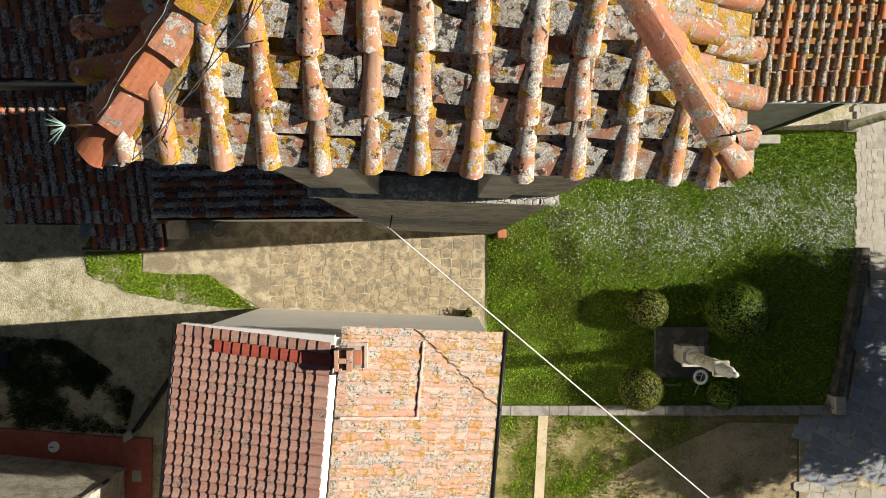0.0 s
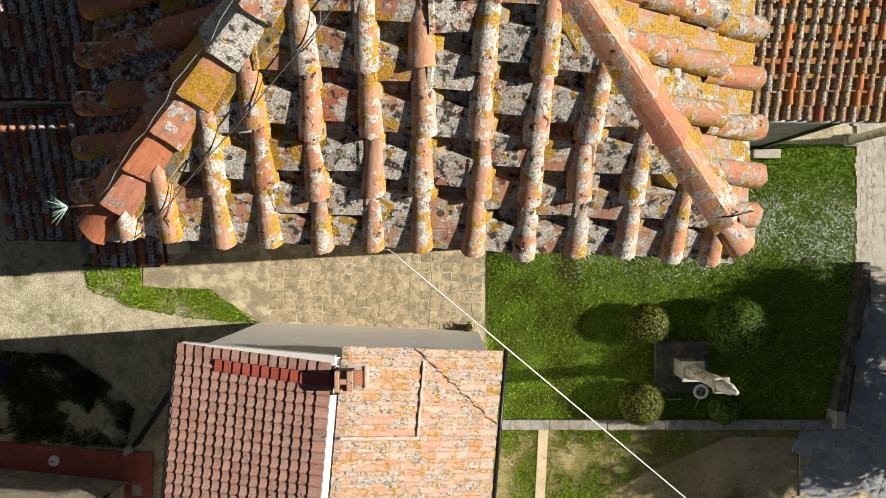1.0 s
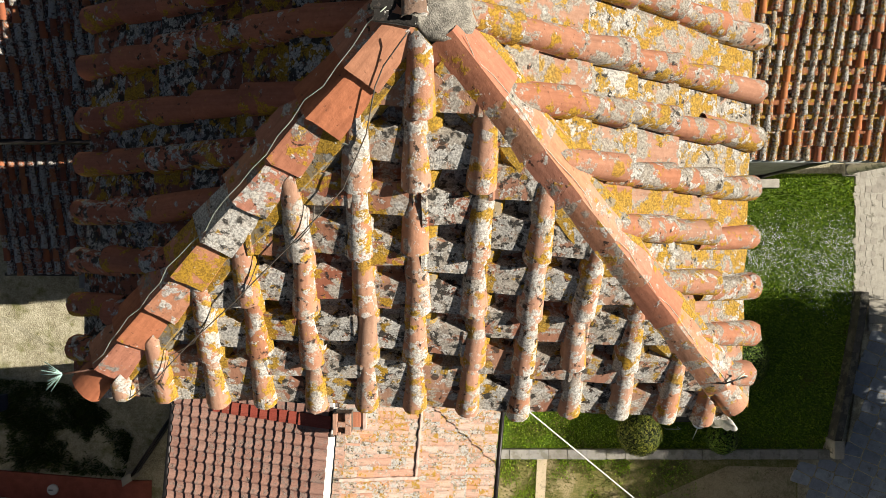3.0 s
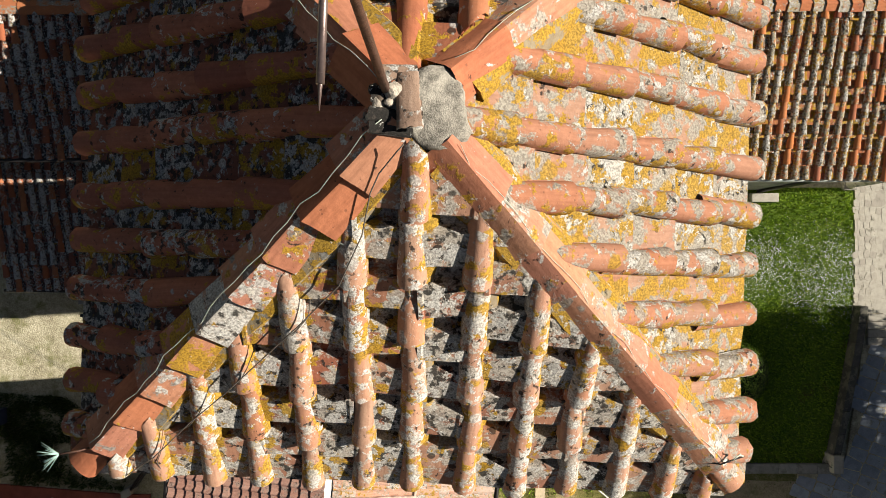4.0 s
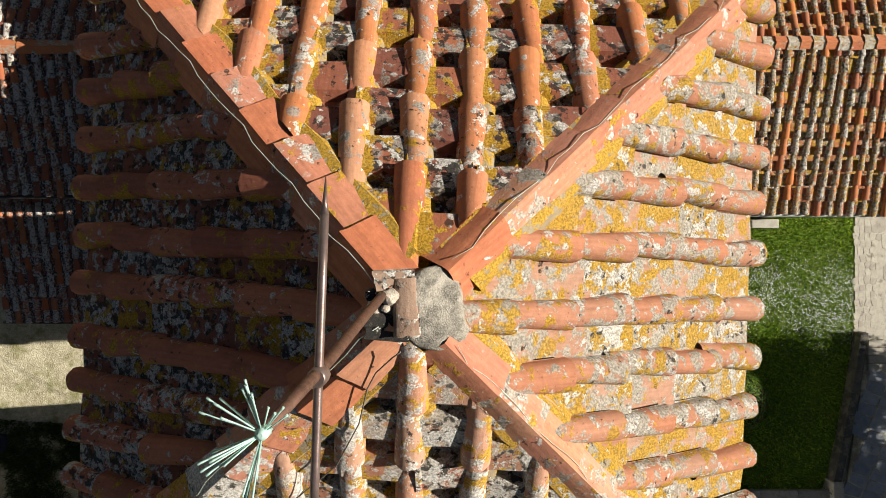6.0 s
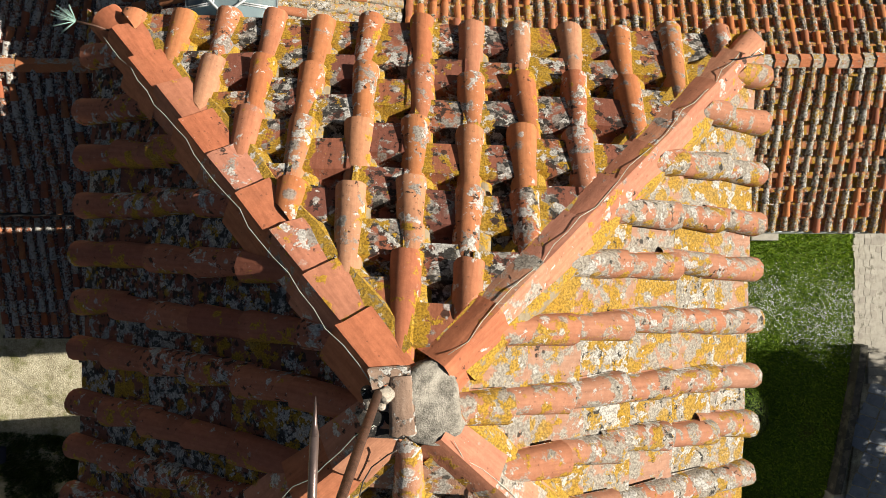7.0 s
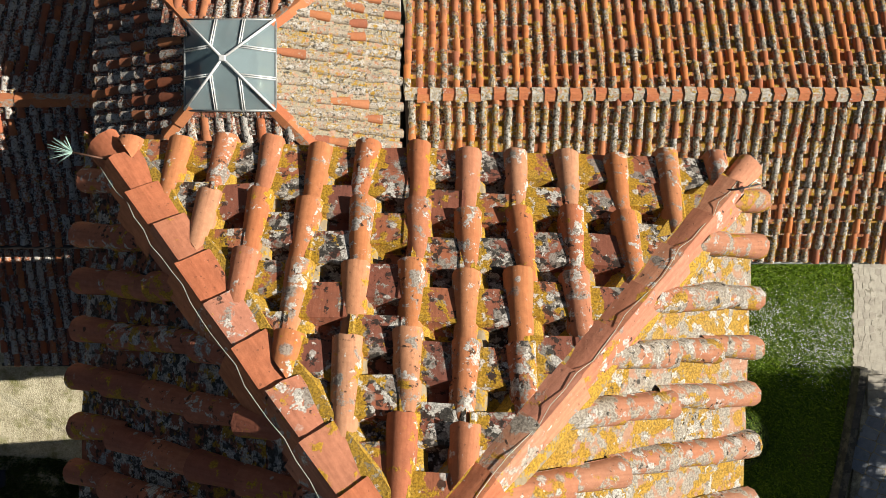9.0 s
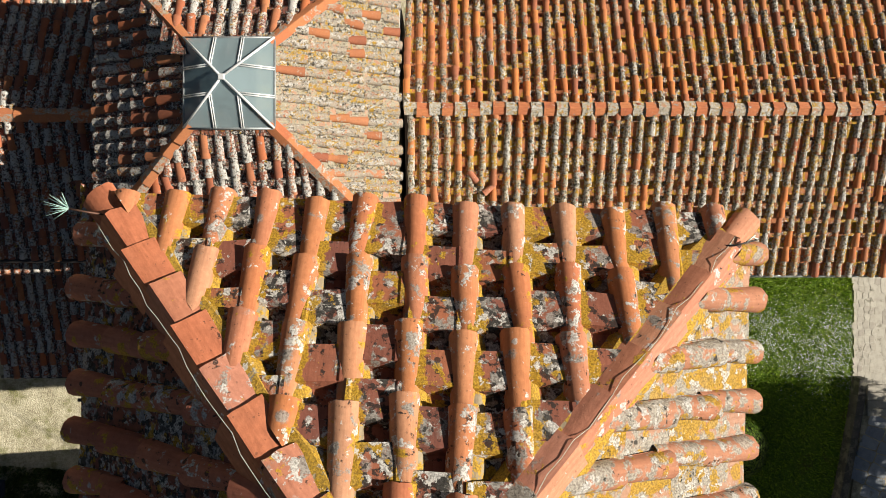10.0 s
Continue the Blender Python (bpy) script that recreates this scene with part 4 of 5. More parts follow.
def gable_slope(parent, name, p_low, p_high, across_len, pitch, course, cm, pm, seed, limit, near=None, cw=0.155, across=None, wild=1.2, thick=0.12, rise=0.085):
    """A slope from its lower corner p_low up to p_high, and across_len to the right of that line as one looks up it."""
    a, b = Vector(p_low), Vector(p_high)
    up = (b - a)
    flat = Vector((up.x, up.y, 0)).normalized()
    across = across or Vector((flat.y, -flat.x, 0))
    m = slope_frame(a, across, up)
    L = up.length
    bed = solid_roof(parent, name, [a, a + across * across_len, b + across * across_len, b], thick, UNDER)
    tile_slope(bed, m, pitch * 0.5, across_len - pitch * 0.4, straight(L), pitch, course, cm, pm, seed, limit=limit, near=near, cover_w=cw, wild=wild, rise=rise, first=-0.05)
    return bed


# nave: ridge east to west
nave = empty("church_nave", pose(0, 0, 0), "long church nave with a lichen-spotted clay tile roof", "church")
NX0, NX1, NYS, NYR, NZE, NZR = -0.72, 10.25, 3.47, 6.98, 5.69, 7.03
part("wall", box(NX0 + 0.1, NX1 - 0.25, 3.68, 11.0, -0.05, 5.55), GREY_PLASTER, nave, "grey plastered wall")
gable_slope(nave, "roof_slope", (NX0, NYS, NZE), (NX0, NYR, NZR), NX1 - NX0, 0.257, 0.36, TILE_FAR_COVER_S, TILE_FAR_PAN, 101, 300, near=lambda x, y: x > 7.0)
gable_slope(nave, "roof_slope", (NX1, NYR + 4.6, NZR - 1.76), (NX1, NYR, NZR), NX1 - NX0, 0.257, 0.36, TILE_FAR_COVER, TILE_FAR_PAN, 131, 300, near=lambda x, y: y > 2.6)
crest = part("ridge", tube([(NX0, NYR, NZR), (NX1, NYR, NZR)], 0.07, 6), MORTAR_DARK, nave)
ridge_line(crest, (NX0, NYR, NZR + 0.13), (NX1, NYR, NZR + 0.13), (0, 0, 1), 41, 0.15, 0.085, TILE_RIDGE, 77, finishes=(RIDGE_GREY, RIDGE_CLEAN))
part("gutter", tube([(NX0 + 3, NYS - 0.05, NZE - 0.03), (NX1, NYS - 0.05, NZE - 0.03)], 0.055, 10), plain("grey_zinc", (0.33, 0.36, 0.34), 0.5, 0.5, 0.2, 6, 0.1), nave)
part("downpipe", tube([(NX1 - 0.3, NYS + 0.1, NZE - 0.1), (NX1 - 0.3, NYS + 0.16, 5.1), (NX1 - 0.3, NYS + 0.16, 0.0)], 0.05, 10), GUTTER, nave)

# crossing: a pyramid roof with a glass lantern
crossing = empty("church_crossing", pose(0, 0, 0), "church crossing with a hipped tile roof round a glass lantern", "church")
QX, QY, QH, QZE, QZT = -3.57, 6.87, 2.83, 8.60, 9.70
SK = 0.74
part("wall", box(QX - QH + 0.12, QX + QH - 0.12, QY - QH + 0.12, QY + QH - 0.12, -0.05, QZE - 0.05), GREY_PLASTER, crossing)
QL = math.hypot(QH - SK, QZT - QZE)


def crossing_top(x):
    return QL * min(1.0, (QH - abs(x)) / (QH - SK))


QCUT = [((QH, 0, 0), (QL, QH - SK, 0)), ((-QH, 0, 0), (-QL, QH - SK, 0))]
for turn, seed in ((0, 201), (90, 211), (180, 221), (270, 231)):
    r = Matrix.Translation((QX, QY, 0)) @ Matrix.Rotation(radians(turn), 4, "Z")
    m = r @ slope_frame((0, -QH, QZE), (1, 0, 0), (0, QH - SK, QZT - QZE))
    bed = solid_roof(crossing, "roof_slope", [r @ Vector(c) for c in ((-QH, -QH, QZE), (QH, -QH, QZE), (SK, -SK, QZT), (-SK, -SK, QZT))], 0.1, UNDER)
    tile_slope(bed, m, -11 * 0.245, 11 * 0.245, crossing_top, 0.245, 0.36, TILE_OLD_COVER if turn != 90 else TILE_CROSS_COVER, TILE_OLD_PAN if turn != 90 else TILE_CROSS_PAN, seed, limit=330 if turn != 180 else 120, cut=QCUT, cover_w=0.16, wild=1.8, rise=0.075)
for sx, sy, seed in ((-1, -1, 3), (1, -1, 5), (1, 1, 7), (-1, 1, 9)):
    a, b = (QX + sx * QH, QY + sy * QH, QZE + 0.12), (QX + sx * SK, QY + sy * SK, QZT + 0.12)
    hip = part("hip_ridge", tube([Vector(a) - Vector((0, 0, 0.1)), Vector(b) - Vector((0, 0, 0.1))], 0.05, 6), MORTAR_DARK, crossing)
    ridge_line(hip, a, b, (0, 0, 1), 9, 0.13, 0.07, TILE_RIDGE, seed, "hip_tile", wild=0.7)

# glass lantern
GLASS = bpy.data.materials.new("lantern_glass")
GLASS.use_nodes = True
gb = GLASS.node_tree.nodes["Principled BSDF"]
gb.inputs["Base Color"].default_value = (0.30, 0.375, 0.395, 1)
gb.inputs["Roughness"].default_value = 0.10
gb.inputs["Transmission Weight"].default_value = 0.6
gb.inputs["IOR"].default_value = 1.3
FRAME_WHITE = plain("pale_metal_bar", (0.72, 0.73, 0.72), 0.4, 0.2, 0.1, 12, 0.05)
lantern = empty("roof_lantern", pose(QX, QY, QZT), "low glass pyramid skylight with pale metal bars", "skylight")
LS, LH = 0.78, 0.39
part("curb", box(-LS + 0.02, LS - 0.02, -LS + 0.02, LS - 0.02, -0.15, 0.06, 0.01), plain("lantern_lining", (0.15, 0.18, 0.19), 0.7, 0, 0.35, 3, 0.1), lantern)
for turn in range(4):
    r = Matrix.Rotation(radians(90 * turn), 4, "Z")
    bm = bmesh.new()
    t0 = [r @ Vector(c) for c in ((-LS, -LS, 0.10), (LS, -LS, 0.10), (0, 0, 0.10 + LH))]
    top = [bm.verts.new(c) for c in t0]
    low = [bm.verts.new(c - Vector((0, 0, 0.012))) for c in t0]
    bm.faces.new(top)
    bm.faces.new(low[::-1])
    for i in range(3):
        bm.faces.new((low[i], low[(i + 1) % 3], top[(i + 1) % 3], top[i]))
    pane = part("pane", bm, GLASS, lantern, "grey-green glass pane")
    pane.visible_shadow = False
    part("hip_bar", tube([r @ Vector((-LS, -LS, 0.115)), r @ Vector((0, 0, 0.125 + LH))], 0.022, 6), FRAME_WHITE, lantern)
    for x in (-0.24, 0.24):
        for dx in (-0.017, 0.017):
            part("glazing_bar", tube([r @ Vector((x + dx, -LS, 0.111)), r @ Vector((x + dx, -abs(x), 0.111 + LH * (1 - abs(x) / LS)))], 0.013, 6), FRAME_WHITE, lantern)
    part("edge_bar", tube([r @ Vector((-LS, -LS, 0.09)), r @ Vector((LS, -LS, 0.09))], 0.022, 6), plain("grey_metal_edge", (0.32, 0.34, 0.34), 0.5, 0.4, 0.2, 12, 0.05) if turn == 0 else bpy.data.materials["grey_metal_edge"], lantern)

part("apex_plate", box(-0.05, 0.05, -0.05, 0.05, 0.10 + LH, 0.155 + LH, 0.01), FRAME_WHITE, lantern)

# west wing: high roof, then a lower roof before it
wing = empty("church_west_wing", pose(0, 0, 0), "shaded church wing with a dark lichen-covered tile roof", "church")
WX0, WX1 = -17.0, -6.42
part("wall", box(WX0, WX1 - 0.1, 4.05, 10.5, -0.05, 6.1), GREY_PLASTER, wing)
gable_slope(wing, "roof_slope", (WX0, 3.85, 6.23), (WX0, 6.80, 7.27), WX1 - WX0, 0.255, 0.36, TILE_OLD_COVER, TILE_OLD_PAN, 301, 150, near=lambda x, y: x > 8.2)
gable_slope(wing, "roof_slope", (WX1, 11.0, 5.77), (WX1, 6.80, 7.27), WX1 - WX0, 0.255, 0.36, TILE_OLD_COVER, TILE_OLD_PAN, 311, 0)
crest = part("ridge", tube([(WX0, 6.8, 7.25), (WX1, 6.8, 7.25)], 0.07, 6), MORTAR_DARK, wing)
ridge_line(crest, (WX0, 6.80, 7.40), (WX1, 6.80, 7.40), (0, 0, 1), 27, 0.15, 0.085, TILE_RIDGE, 78)
part("gutter", tube([(WX0, 3.78, 6.23), (WX1, 3.78, 6.23)], 0.06, 10), GUTTER, wing)

low = empty("low_west_wing", pose(0, 0, 0), "low wing with a dark mossy tile roof", "house")
part("wall", box(-11.2, -7.35, 0.95, 3.95, -0.05, 3.48), GREY_PLASTER, low)
part("wall", box(-9.75, -7.95, 0.30, 0.95, -0.05, 3.16), GREY_PLASTER, low)
gable_slope(low, "roof_slope", (-11.42, 0.74, 3.53), (-11.42, 3.95, 4.48), 4.22, 0.25, 0.36, TILE_OLD_COVER, TILE_OLD_PAN, 331, 300)
gable_slope(low, "roof_slope", (-9.38, 0.06, 3.26), (-9.38, 0.80, 3.48), 2.0, 0.25, 0.36, TILE_OLD_COVER, TILE_OLD_PAN, 341, 60)
part("gutter", tube([(-11.5, 0.68, 3.50), (-9.6, 0.68, 3.50)], 0.05, 10), GUTTER, low)
part("gutter", tube([(-9.65, 0.0, 3.22), (-7.5, 0.0, 3.22)], 0.045, 10), GUTTER, low)

annex = empty("annex", pose(0, 0, 0), "annex beside the tower with mossy tiles", "house")
part("wall", box(-6.9, -1.85, 0.86, 3.9, -0.05, 4.8), PLASTER, annex, "stained pale plaster")
gable_slope(annex, "roof_slope", (-7.0, 3.95, 4.82), (-1.83, 3.95, 5.90), 3.25, 0.25, 0.36, TILE_OLD_COVER, TILE_OLD_PAN, 351, 300)

# ---- plastered house ----
house = empty("plastered_house", pose(0, 0, 0), "white plastered house with two kinds of roof tile", "house")
HNW, HR, HNE = Vector((-6.05, -1.72, 5.72)), Vector((-2.36, -1.90, 6.62)), Vector((1.36, -1.98, 5.26))
SD = Vector((-0.085, -1.0, 0)).normalized()
LEN = 4.15
wall_pts = [(-5.74, -1.86), (-5.72 + SD.x * LEN, -1.93 - LEN), (1.1 + SD.x * LEN, -2.1 - LEN), (1.1, -2.13)]
bm = bmesh.new()
lo = [bm.verts.new((x, y, -0.05)) for x, y in wall_pts]
hi = [bm.verts.new((x, y, z)) for (x, y), z in zip(wall_pts, (5.62, 5.62, 5.2, 5.2))]
rn, rs = bm.verts.new((-2.36, -2.0, 6.46)), bm.verts.new((-2.36 + SD.x * LEN, -2.0 - LEN, 6.46))
bm.faces.new((lo[0], lo[1], hi[1], hi[0]))
bm.faces.new((lo[2], lo[3], hi[3], hi[2]))
bm.faces.new((lo[3], lo[0], hi[0], rn, hi[3]))
bm.faces.new((lo[1], lo[2], hi[2], rs, hi[1]))
bm.faces.new((hi[0], hi[1], rs, rn))
bm.faces.new((hi[3], rn, rs, hi[2]))
bmesh.ops.recalc_face_normals(bm, faces=bm.faces)
part("wall", bm, PLASTER, house, "white plaster in raking sun")
bed_w = solid_roof(house, "roof_slope", [HNW, HNW + SD * LEN, HR + SD * LEN, HR], 0.12, UNDER)
bed_w["label"] = "dull maroon interlocking tiles"
mw = slope_frame(HNW, SD, HR - HNW)
rng = random.Random(8)
COURSE = 0.2345
datas = [portuguese_data(0.30, 0.262, i) for i in range(3)]
meshes = [mesh_of("roof_tile", d, TILE_MAROON) for d in datas]
for i in range(int(LEN / 0.25)):
    for j in range(16):
        t = mw @ pose(0.13 + i * 0.25, j * COURSE - 0.05, 0.012, -1.5 + rng.gauss(0, 0.5), rng.gauss(0, 0.8), rng.gauss(0, 0.7))
        if i == 0 or (i == 1 and 4 <= j):
            continue
        part("roof_tile", meshes[rng.randrange(3)], None, bed_w, m=t)
vm = [mesh_of("verge_tile", pan_data(0.27, 0.25, 0.25, 0.03, i, 0.03), TILE_MAROON, False) for i in range(3)]
nm = [mesh_of("new_tile", pan_data(0.27, 0.27, 0.27, 0.03, i, 0.03), TILE_NEW, False) for i in range(3)]
for j in range(16):
    part("verge_tile", vm[j % 3], None, bed_w, m=mw @ pose(0.13, j * COURSE - 0.05, 0.03, 0, rng.gauss(0, 1), rng.gauss(0, 1)))
for j in range(12):
    part("new_tile", nm[j % 3], None, bed_w, m=mw @ pose(0.40, 0.95 + j * COURSE, 0.03, 0, rng.gauss(0, 1), rng.gauss(0, 1)))
bed_e = gable_slope(house, "roof_slope", HNE + SD * LEN, HR + SD * LEN + Vector((0.12, 0, -0.12)), LEN - 0.05, 0.262, 0.37, TILE_HOUSE, TILE_HOUSE, 401, 300, near=lambda x, y: x > LEN - 5.2, cw=0.20, wild=0.8, across=-SD, rise=0.05)
bed_e["label"] = "faded pink clay tiles with lichen"
for p0, p1 in ((HNW, HR), (HR - Vector((0, 0.05, 0.12)), HNE - Vector((0, 0.05, 0.10)))):
    bm = bmesh.new()
    q = [bm.verts.new(p + Vector((0, dy, dz))) for dy in (-0.20, 0.012) for p, dz in ((p0, -0.16), (p1, -0.16), (p1, 0.012), (p0, 0.012))]
    for f in ((3, 2, 1, 0), (4, 5, 6, 7), (0, 1, 5, 4), (1, 2, 6, 5), (2, 3, 7, 6), (3, 0, 4, 7)):
        bm.faces.new([q[i] for i in f])
    bmesh.ops.recalc_face_normals(bm, faces=bm.faces)
    part("verge", bm, PLASTER, house, "white plastered verge under the tiles")
part("ridge_band", prism([(HR.x - 0.13, HR.y - 0.85), (HR.x - 0.07 + SD.x * LEN, HR.y - LEN), (HR.x + 0.09 + SD.x * LEN, HR.y - LEN), (HR.x + 0.02, HR.y - 0.85)], 6.42, 6.62), PLASTER, house, "white lime band along the ridge")
# unseen block, added to cast low shade on the stone house
part("unseen_shade_block", prism([(-6.25, -6.2), (-7.3, -14), (0.2, -14), (0.75, -6.3)], -0.05, 3.7), PLASTER, house)
part("gutter", tube([HNE + Vector((0.14, 0.05, 0.0)), HNE + SD * LEN + Vector((0.14, 0, 0.0))], 0.055, 8), GUTTER, house)
part("gutter", tube([HNW + Vector((-0.13, 0.05, 0.0)), HNW + SD * LEN + Vector((-0.13, 0, 0.0))], 0.055, 8), GUTTER, house)
ES = slope_frame(HR, SD, HNE - HR)
for x0, x1, y0, y1 in ((0.03, 1.75, 2.00, 2.06), (1.75, 1.82, 0.25, 2.06)):
    bm = bmesh.new()
    box(x0, x1, y0, y1, -0.02, 0.105, 0.02, bm)
    bmesh.ops.subdivide_edges(bm, edges=[e for e in bm.edges if e.calc_length() > 0.6], cuts=24)
    for v in bm.verts:
        v.co += Vector((noise.noise(v.co * 7), noise.noise(v.co * 7 + Vector((9, 0, 0))), noise.noise(v.co * 9 + Vector((0, 5, 0))))) * 0.022
    part("mortar_seam", bm, LIME_SEAM, house, "pale mortar seam between the tiles", m=ES)
chim = part("chimney", box(-2.30, -1.66, -2.62, -2.06, 5.95, 6.5, 0.015), GREY_PLASTER, house, "plastered chimney with brick cap")
for x0, x1, y0, y1 in ((-2.30, -1.66, -2.13, -2.06), (-1.73, -1.66, -2.62, -2.13)):
    part("rim", box(x0, x1, y0, y1, 6.5, 6.54, 0.01), LIME_SEAM, chim, "pale lime rim")
part("clay_lid", box(-1.98, -1.78, -2.55, -2.22, 6.5, 6.56, 0.012), TILE_CLAY, chim)
stack = part("shaft", box(-2.30, -1.94, -2.60, -2.17, 6.5, 6.9, 0.012), MORTAR_DARK, chim)
BRICK = tile_material("dusty_brick", [(0.50, 0.25, 0.17), (0.56, 0.31, 0.22)], grey=0.12, white=0.10, yellow=0.0, black=0.08, dirt=0.2)
for x0, x1, y0, y1 in ((-2.32, -2.22, -2.61, -2.16), (-2.06, -1.93, -2.61, -2.16), (-2.22, -2.06, -2.44, -2.33), (-2.22, -2.15, -2.61, -2.55)):
    part("brick", box(x0, x1 - 0.004, y0, y1, 6.9, 7.0, 0.012), BRICK, stack)

# ---- stone house in the yard corner ----
stone = empty("stone_house", pose(0, 0, 0), "old rubble stone house with a tiled roof", "house")
part("wall", prism([(-10.0, -6.85), (-17, -6.10), (-17, -14), (-10.0, -14)], -0.05, 5.0), RUBBLE_WARM, stone)
part("downpipe", tube([(-9.95, -6.87, 0.05), (-9.95, -6.87, 1.2)], 0.055, 10), PALE_STONE, stone, "pale lower length of downpipe")
part("downpipe", tube([(-9.95, -6.87, 1.2), (-9.95, -6.87, 2.1)], 0.06, 10), GUTTER, stone, "dark middle length of downpipe")
part("downpipe", tube([(-9.95, -6.87, 2.1), (-9.95, -6.87, 5.0)], 0.05, 10), MARBLE, stone, "cream upper length of downpipe")
part("wall_cap", prism([(-10.02, -6.90), (-12.2, -6.70), (-12.2, -7.1), (-10.3, -7.25), (-10.3, -14), (-10.02, -14)], 5.0, 5.1), PALE_STONE, stone, "pale mortar wall top")
gable_slope(stone, "roof_slope", (-12.7, -7.2, 5.05), (-12.7, -10.9, 6.1), 4.5, 0.25, 0.36, TILE_FAR_COVER, TILE_FAR_PAN, 501, 60, near=lambda x, y: x < 2.2 and y < 1.4)

# ---- garden walls ----
gwall = empty("garden_wall", pose(0, 0, 0), "low stone garden wall with a pale coping", "wall")
part("wall_body", box(1.5, 12.3, -5.13, -4.91, -0.05, 0.2), WALL_STONE, gwall)
for i in range(18):
    x = 1.5 + i * 0.6
    part("coping_stone", box(x + 0.006, x + 0.594, -5.17, -4.87, 0.2, 0.28, 0.012, jitter=0.008), WALL_STONE, gwall)
rwall = empty("retaining_wall", pose(0, 0, 0), "curved stone wall between lawn and pavement", "wall")
rp = [(12.94, 0.05), (12.88, -0.5), (12.79, -1.1), (12.66, -1.8), (12.53, -2.5), (12.40, -3.2), (12.25, -3.9), (12.12, -4.5), (12.05, -4.95)]
for (x0, y0), (x1, y1) in zip(rp, rp[1:]):
    part("wall_stone", prism([(x0, y0), (x1, y1), (x1 + 0.24, y1), (x0 + 0.24, y0)][::1], -0.05, 0.42, inset=0.02), SHADED_STONE, rwall)
part("wall_post", box(12.06, 12.38, -5.1, -4.55, -0.05, 0.52, 0.03), PALE_STONE, rwall)
tagged(part("stone_curb", prism([(3.0, -5.17), (2.55, -14), (2.85, -14), (3.3, -5.17)], -0.05, 0.05), SAND_STONE), "pale stone strip across the dry grass", "kerb", kind="structure")

# ---- monument ----
mon = empty("monument", pose(7.45, -3.2, 0) @ Matrix.Diagonal((1, 1, 0.93, 1)), "weathered stone column on a square plinth", "monument")
part("plinth", box(-0.82, 0.83, -0.83, 0.78, -0.02, 0.22, 0.02), SHADED_STONE, mon)
part("pedestal", box(-0.28, 0.28, -0.26, 0.26, 0.22, 1.15, 0.03), MARBLE, mon)
part("pedestal_cap", box(-0.33, 0.33, -0.31, 0.31, 1.15, 1.27, 0.02), MARBLE, mon)
bm = bmesh.new()
sides = 32
rings = []
for r, z in ((0.23, 1.27), (0.24, 1.33), (0.185, 1.40), (0.18, 2.1), (0.17, 2.75)):
    rings.append([bm.verts.new(((r * (0.93 if (k % 2 and 1.39 < z) else 1)) * math.cos(2 * math.pi * k / sides), (r * (0.93 if (k % 2 and 1.39 < z) else 1)) * math.sin(2 * math.pi * k / sides), z)) for k in range(sides)])
for a, b in zip(rings, rings[1:]):
    for k in range(sides):
        bm.faces.new((a[k], a[(k + 1) % sides], b[(k + 1) % sides], b[k]))
bm.faces.new(rings[-1])
part("shaft", bm, MARBLE, mon, "fluted stone shaft")
for z in (2.75, 2.95, 3.15):
    part("drum", lathe([(0.17, z), (0.195, z + 0.03), (0.195, z + 0.14), (0.165, z + 0.19)], 24), MARBLE, mon)
part("capital", box(-0.22, 0.22, -0.22, 0.22, 3.34, 3.52, 0.05), MARBLE, mon)
fig = bmesh.new()
lathe([(0.17, 3.52), (0.19, 3.6), (0.14, 3.8), (0.155, 3.95), (0.16, 4.08), (0.10, 4.2), (0.055, 4.26), (0.08, 4.34), (0.082, 4.42), (0.05, 4.48), (0.015, 4.5)], 18, fig)
for v in fig.verts:
    k = 1 + 0.28 * noise.noise(v.co * 9) + 0.12 * noise.noise(v.co * 22)
    v.co.x *= k * 1.12
    v.co.y *= k * 0.9
tagged(part("statue", fig, plain("pale_marble", (0.62, 0.60, 0.55), 0.7, 0, 0.2, 12, 0.3), m=pose(7.45, -3.2, 0) @ Matrix.Diagonal((1, 1, 0.93, 1))), "small pale stone figure on top of a column", "statue")


# ---- leaves, bushes and trees ----
def leaf_material(name, a, b, c):
    n = Nodes(name, 0.5)
    r = n.add("ShaderNodeNewGeometry").outputs["Random Per Island"]
    col = n.ramp(r, (0.0, a), (0.55, b), (1.0, c))
    n.bsdf.inputs["Specular IOR Level"].default_value = 0.15
    return n.finish(col)


BOX_LEAF = leaf_material("box_leaf", (0.02, 0.032, 0.004), (0.065, 0.082, 0.010), (0.24, 0.24, 0.04))
GREEN_LEAF = leaf_material("bright_box_leaf", (0.018, 0.040, 0.004), (0.06, 0.115, 0.008), (0.19, 0.26, 0.03))
TREE_LEAF = leaf_material("tree_leaf", (0.03, 0.06, 0.01), (0.05, 0.10, 0.02), (0.09, 0.14, 0.03))
BLADE = leaf_material("grass_blade", (0.095, 0.17, 0.008), (0.22, 0.35, 0.018), (0.38, 0.50, 0.05))
# weed colours lowered to carry the house's shade over the yard
SHADED_WEED = leaf_material("shade_darkened_weed", (0.03, 0.05, 0.012), (0.055, 0.085, 0.02), (0.10, 0.13, 0.04))
DRY_BLADE = leaf_material("dry_grass_blade", (0.07, 0.10, 0.015), (0.13, 0.15, 0.03), (0.27, 0.22, 0.09))
BARK = plain("bark", (0.10, 0.075, 0.05), 0.9, 0, 0.4, 12, 0.6)


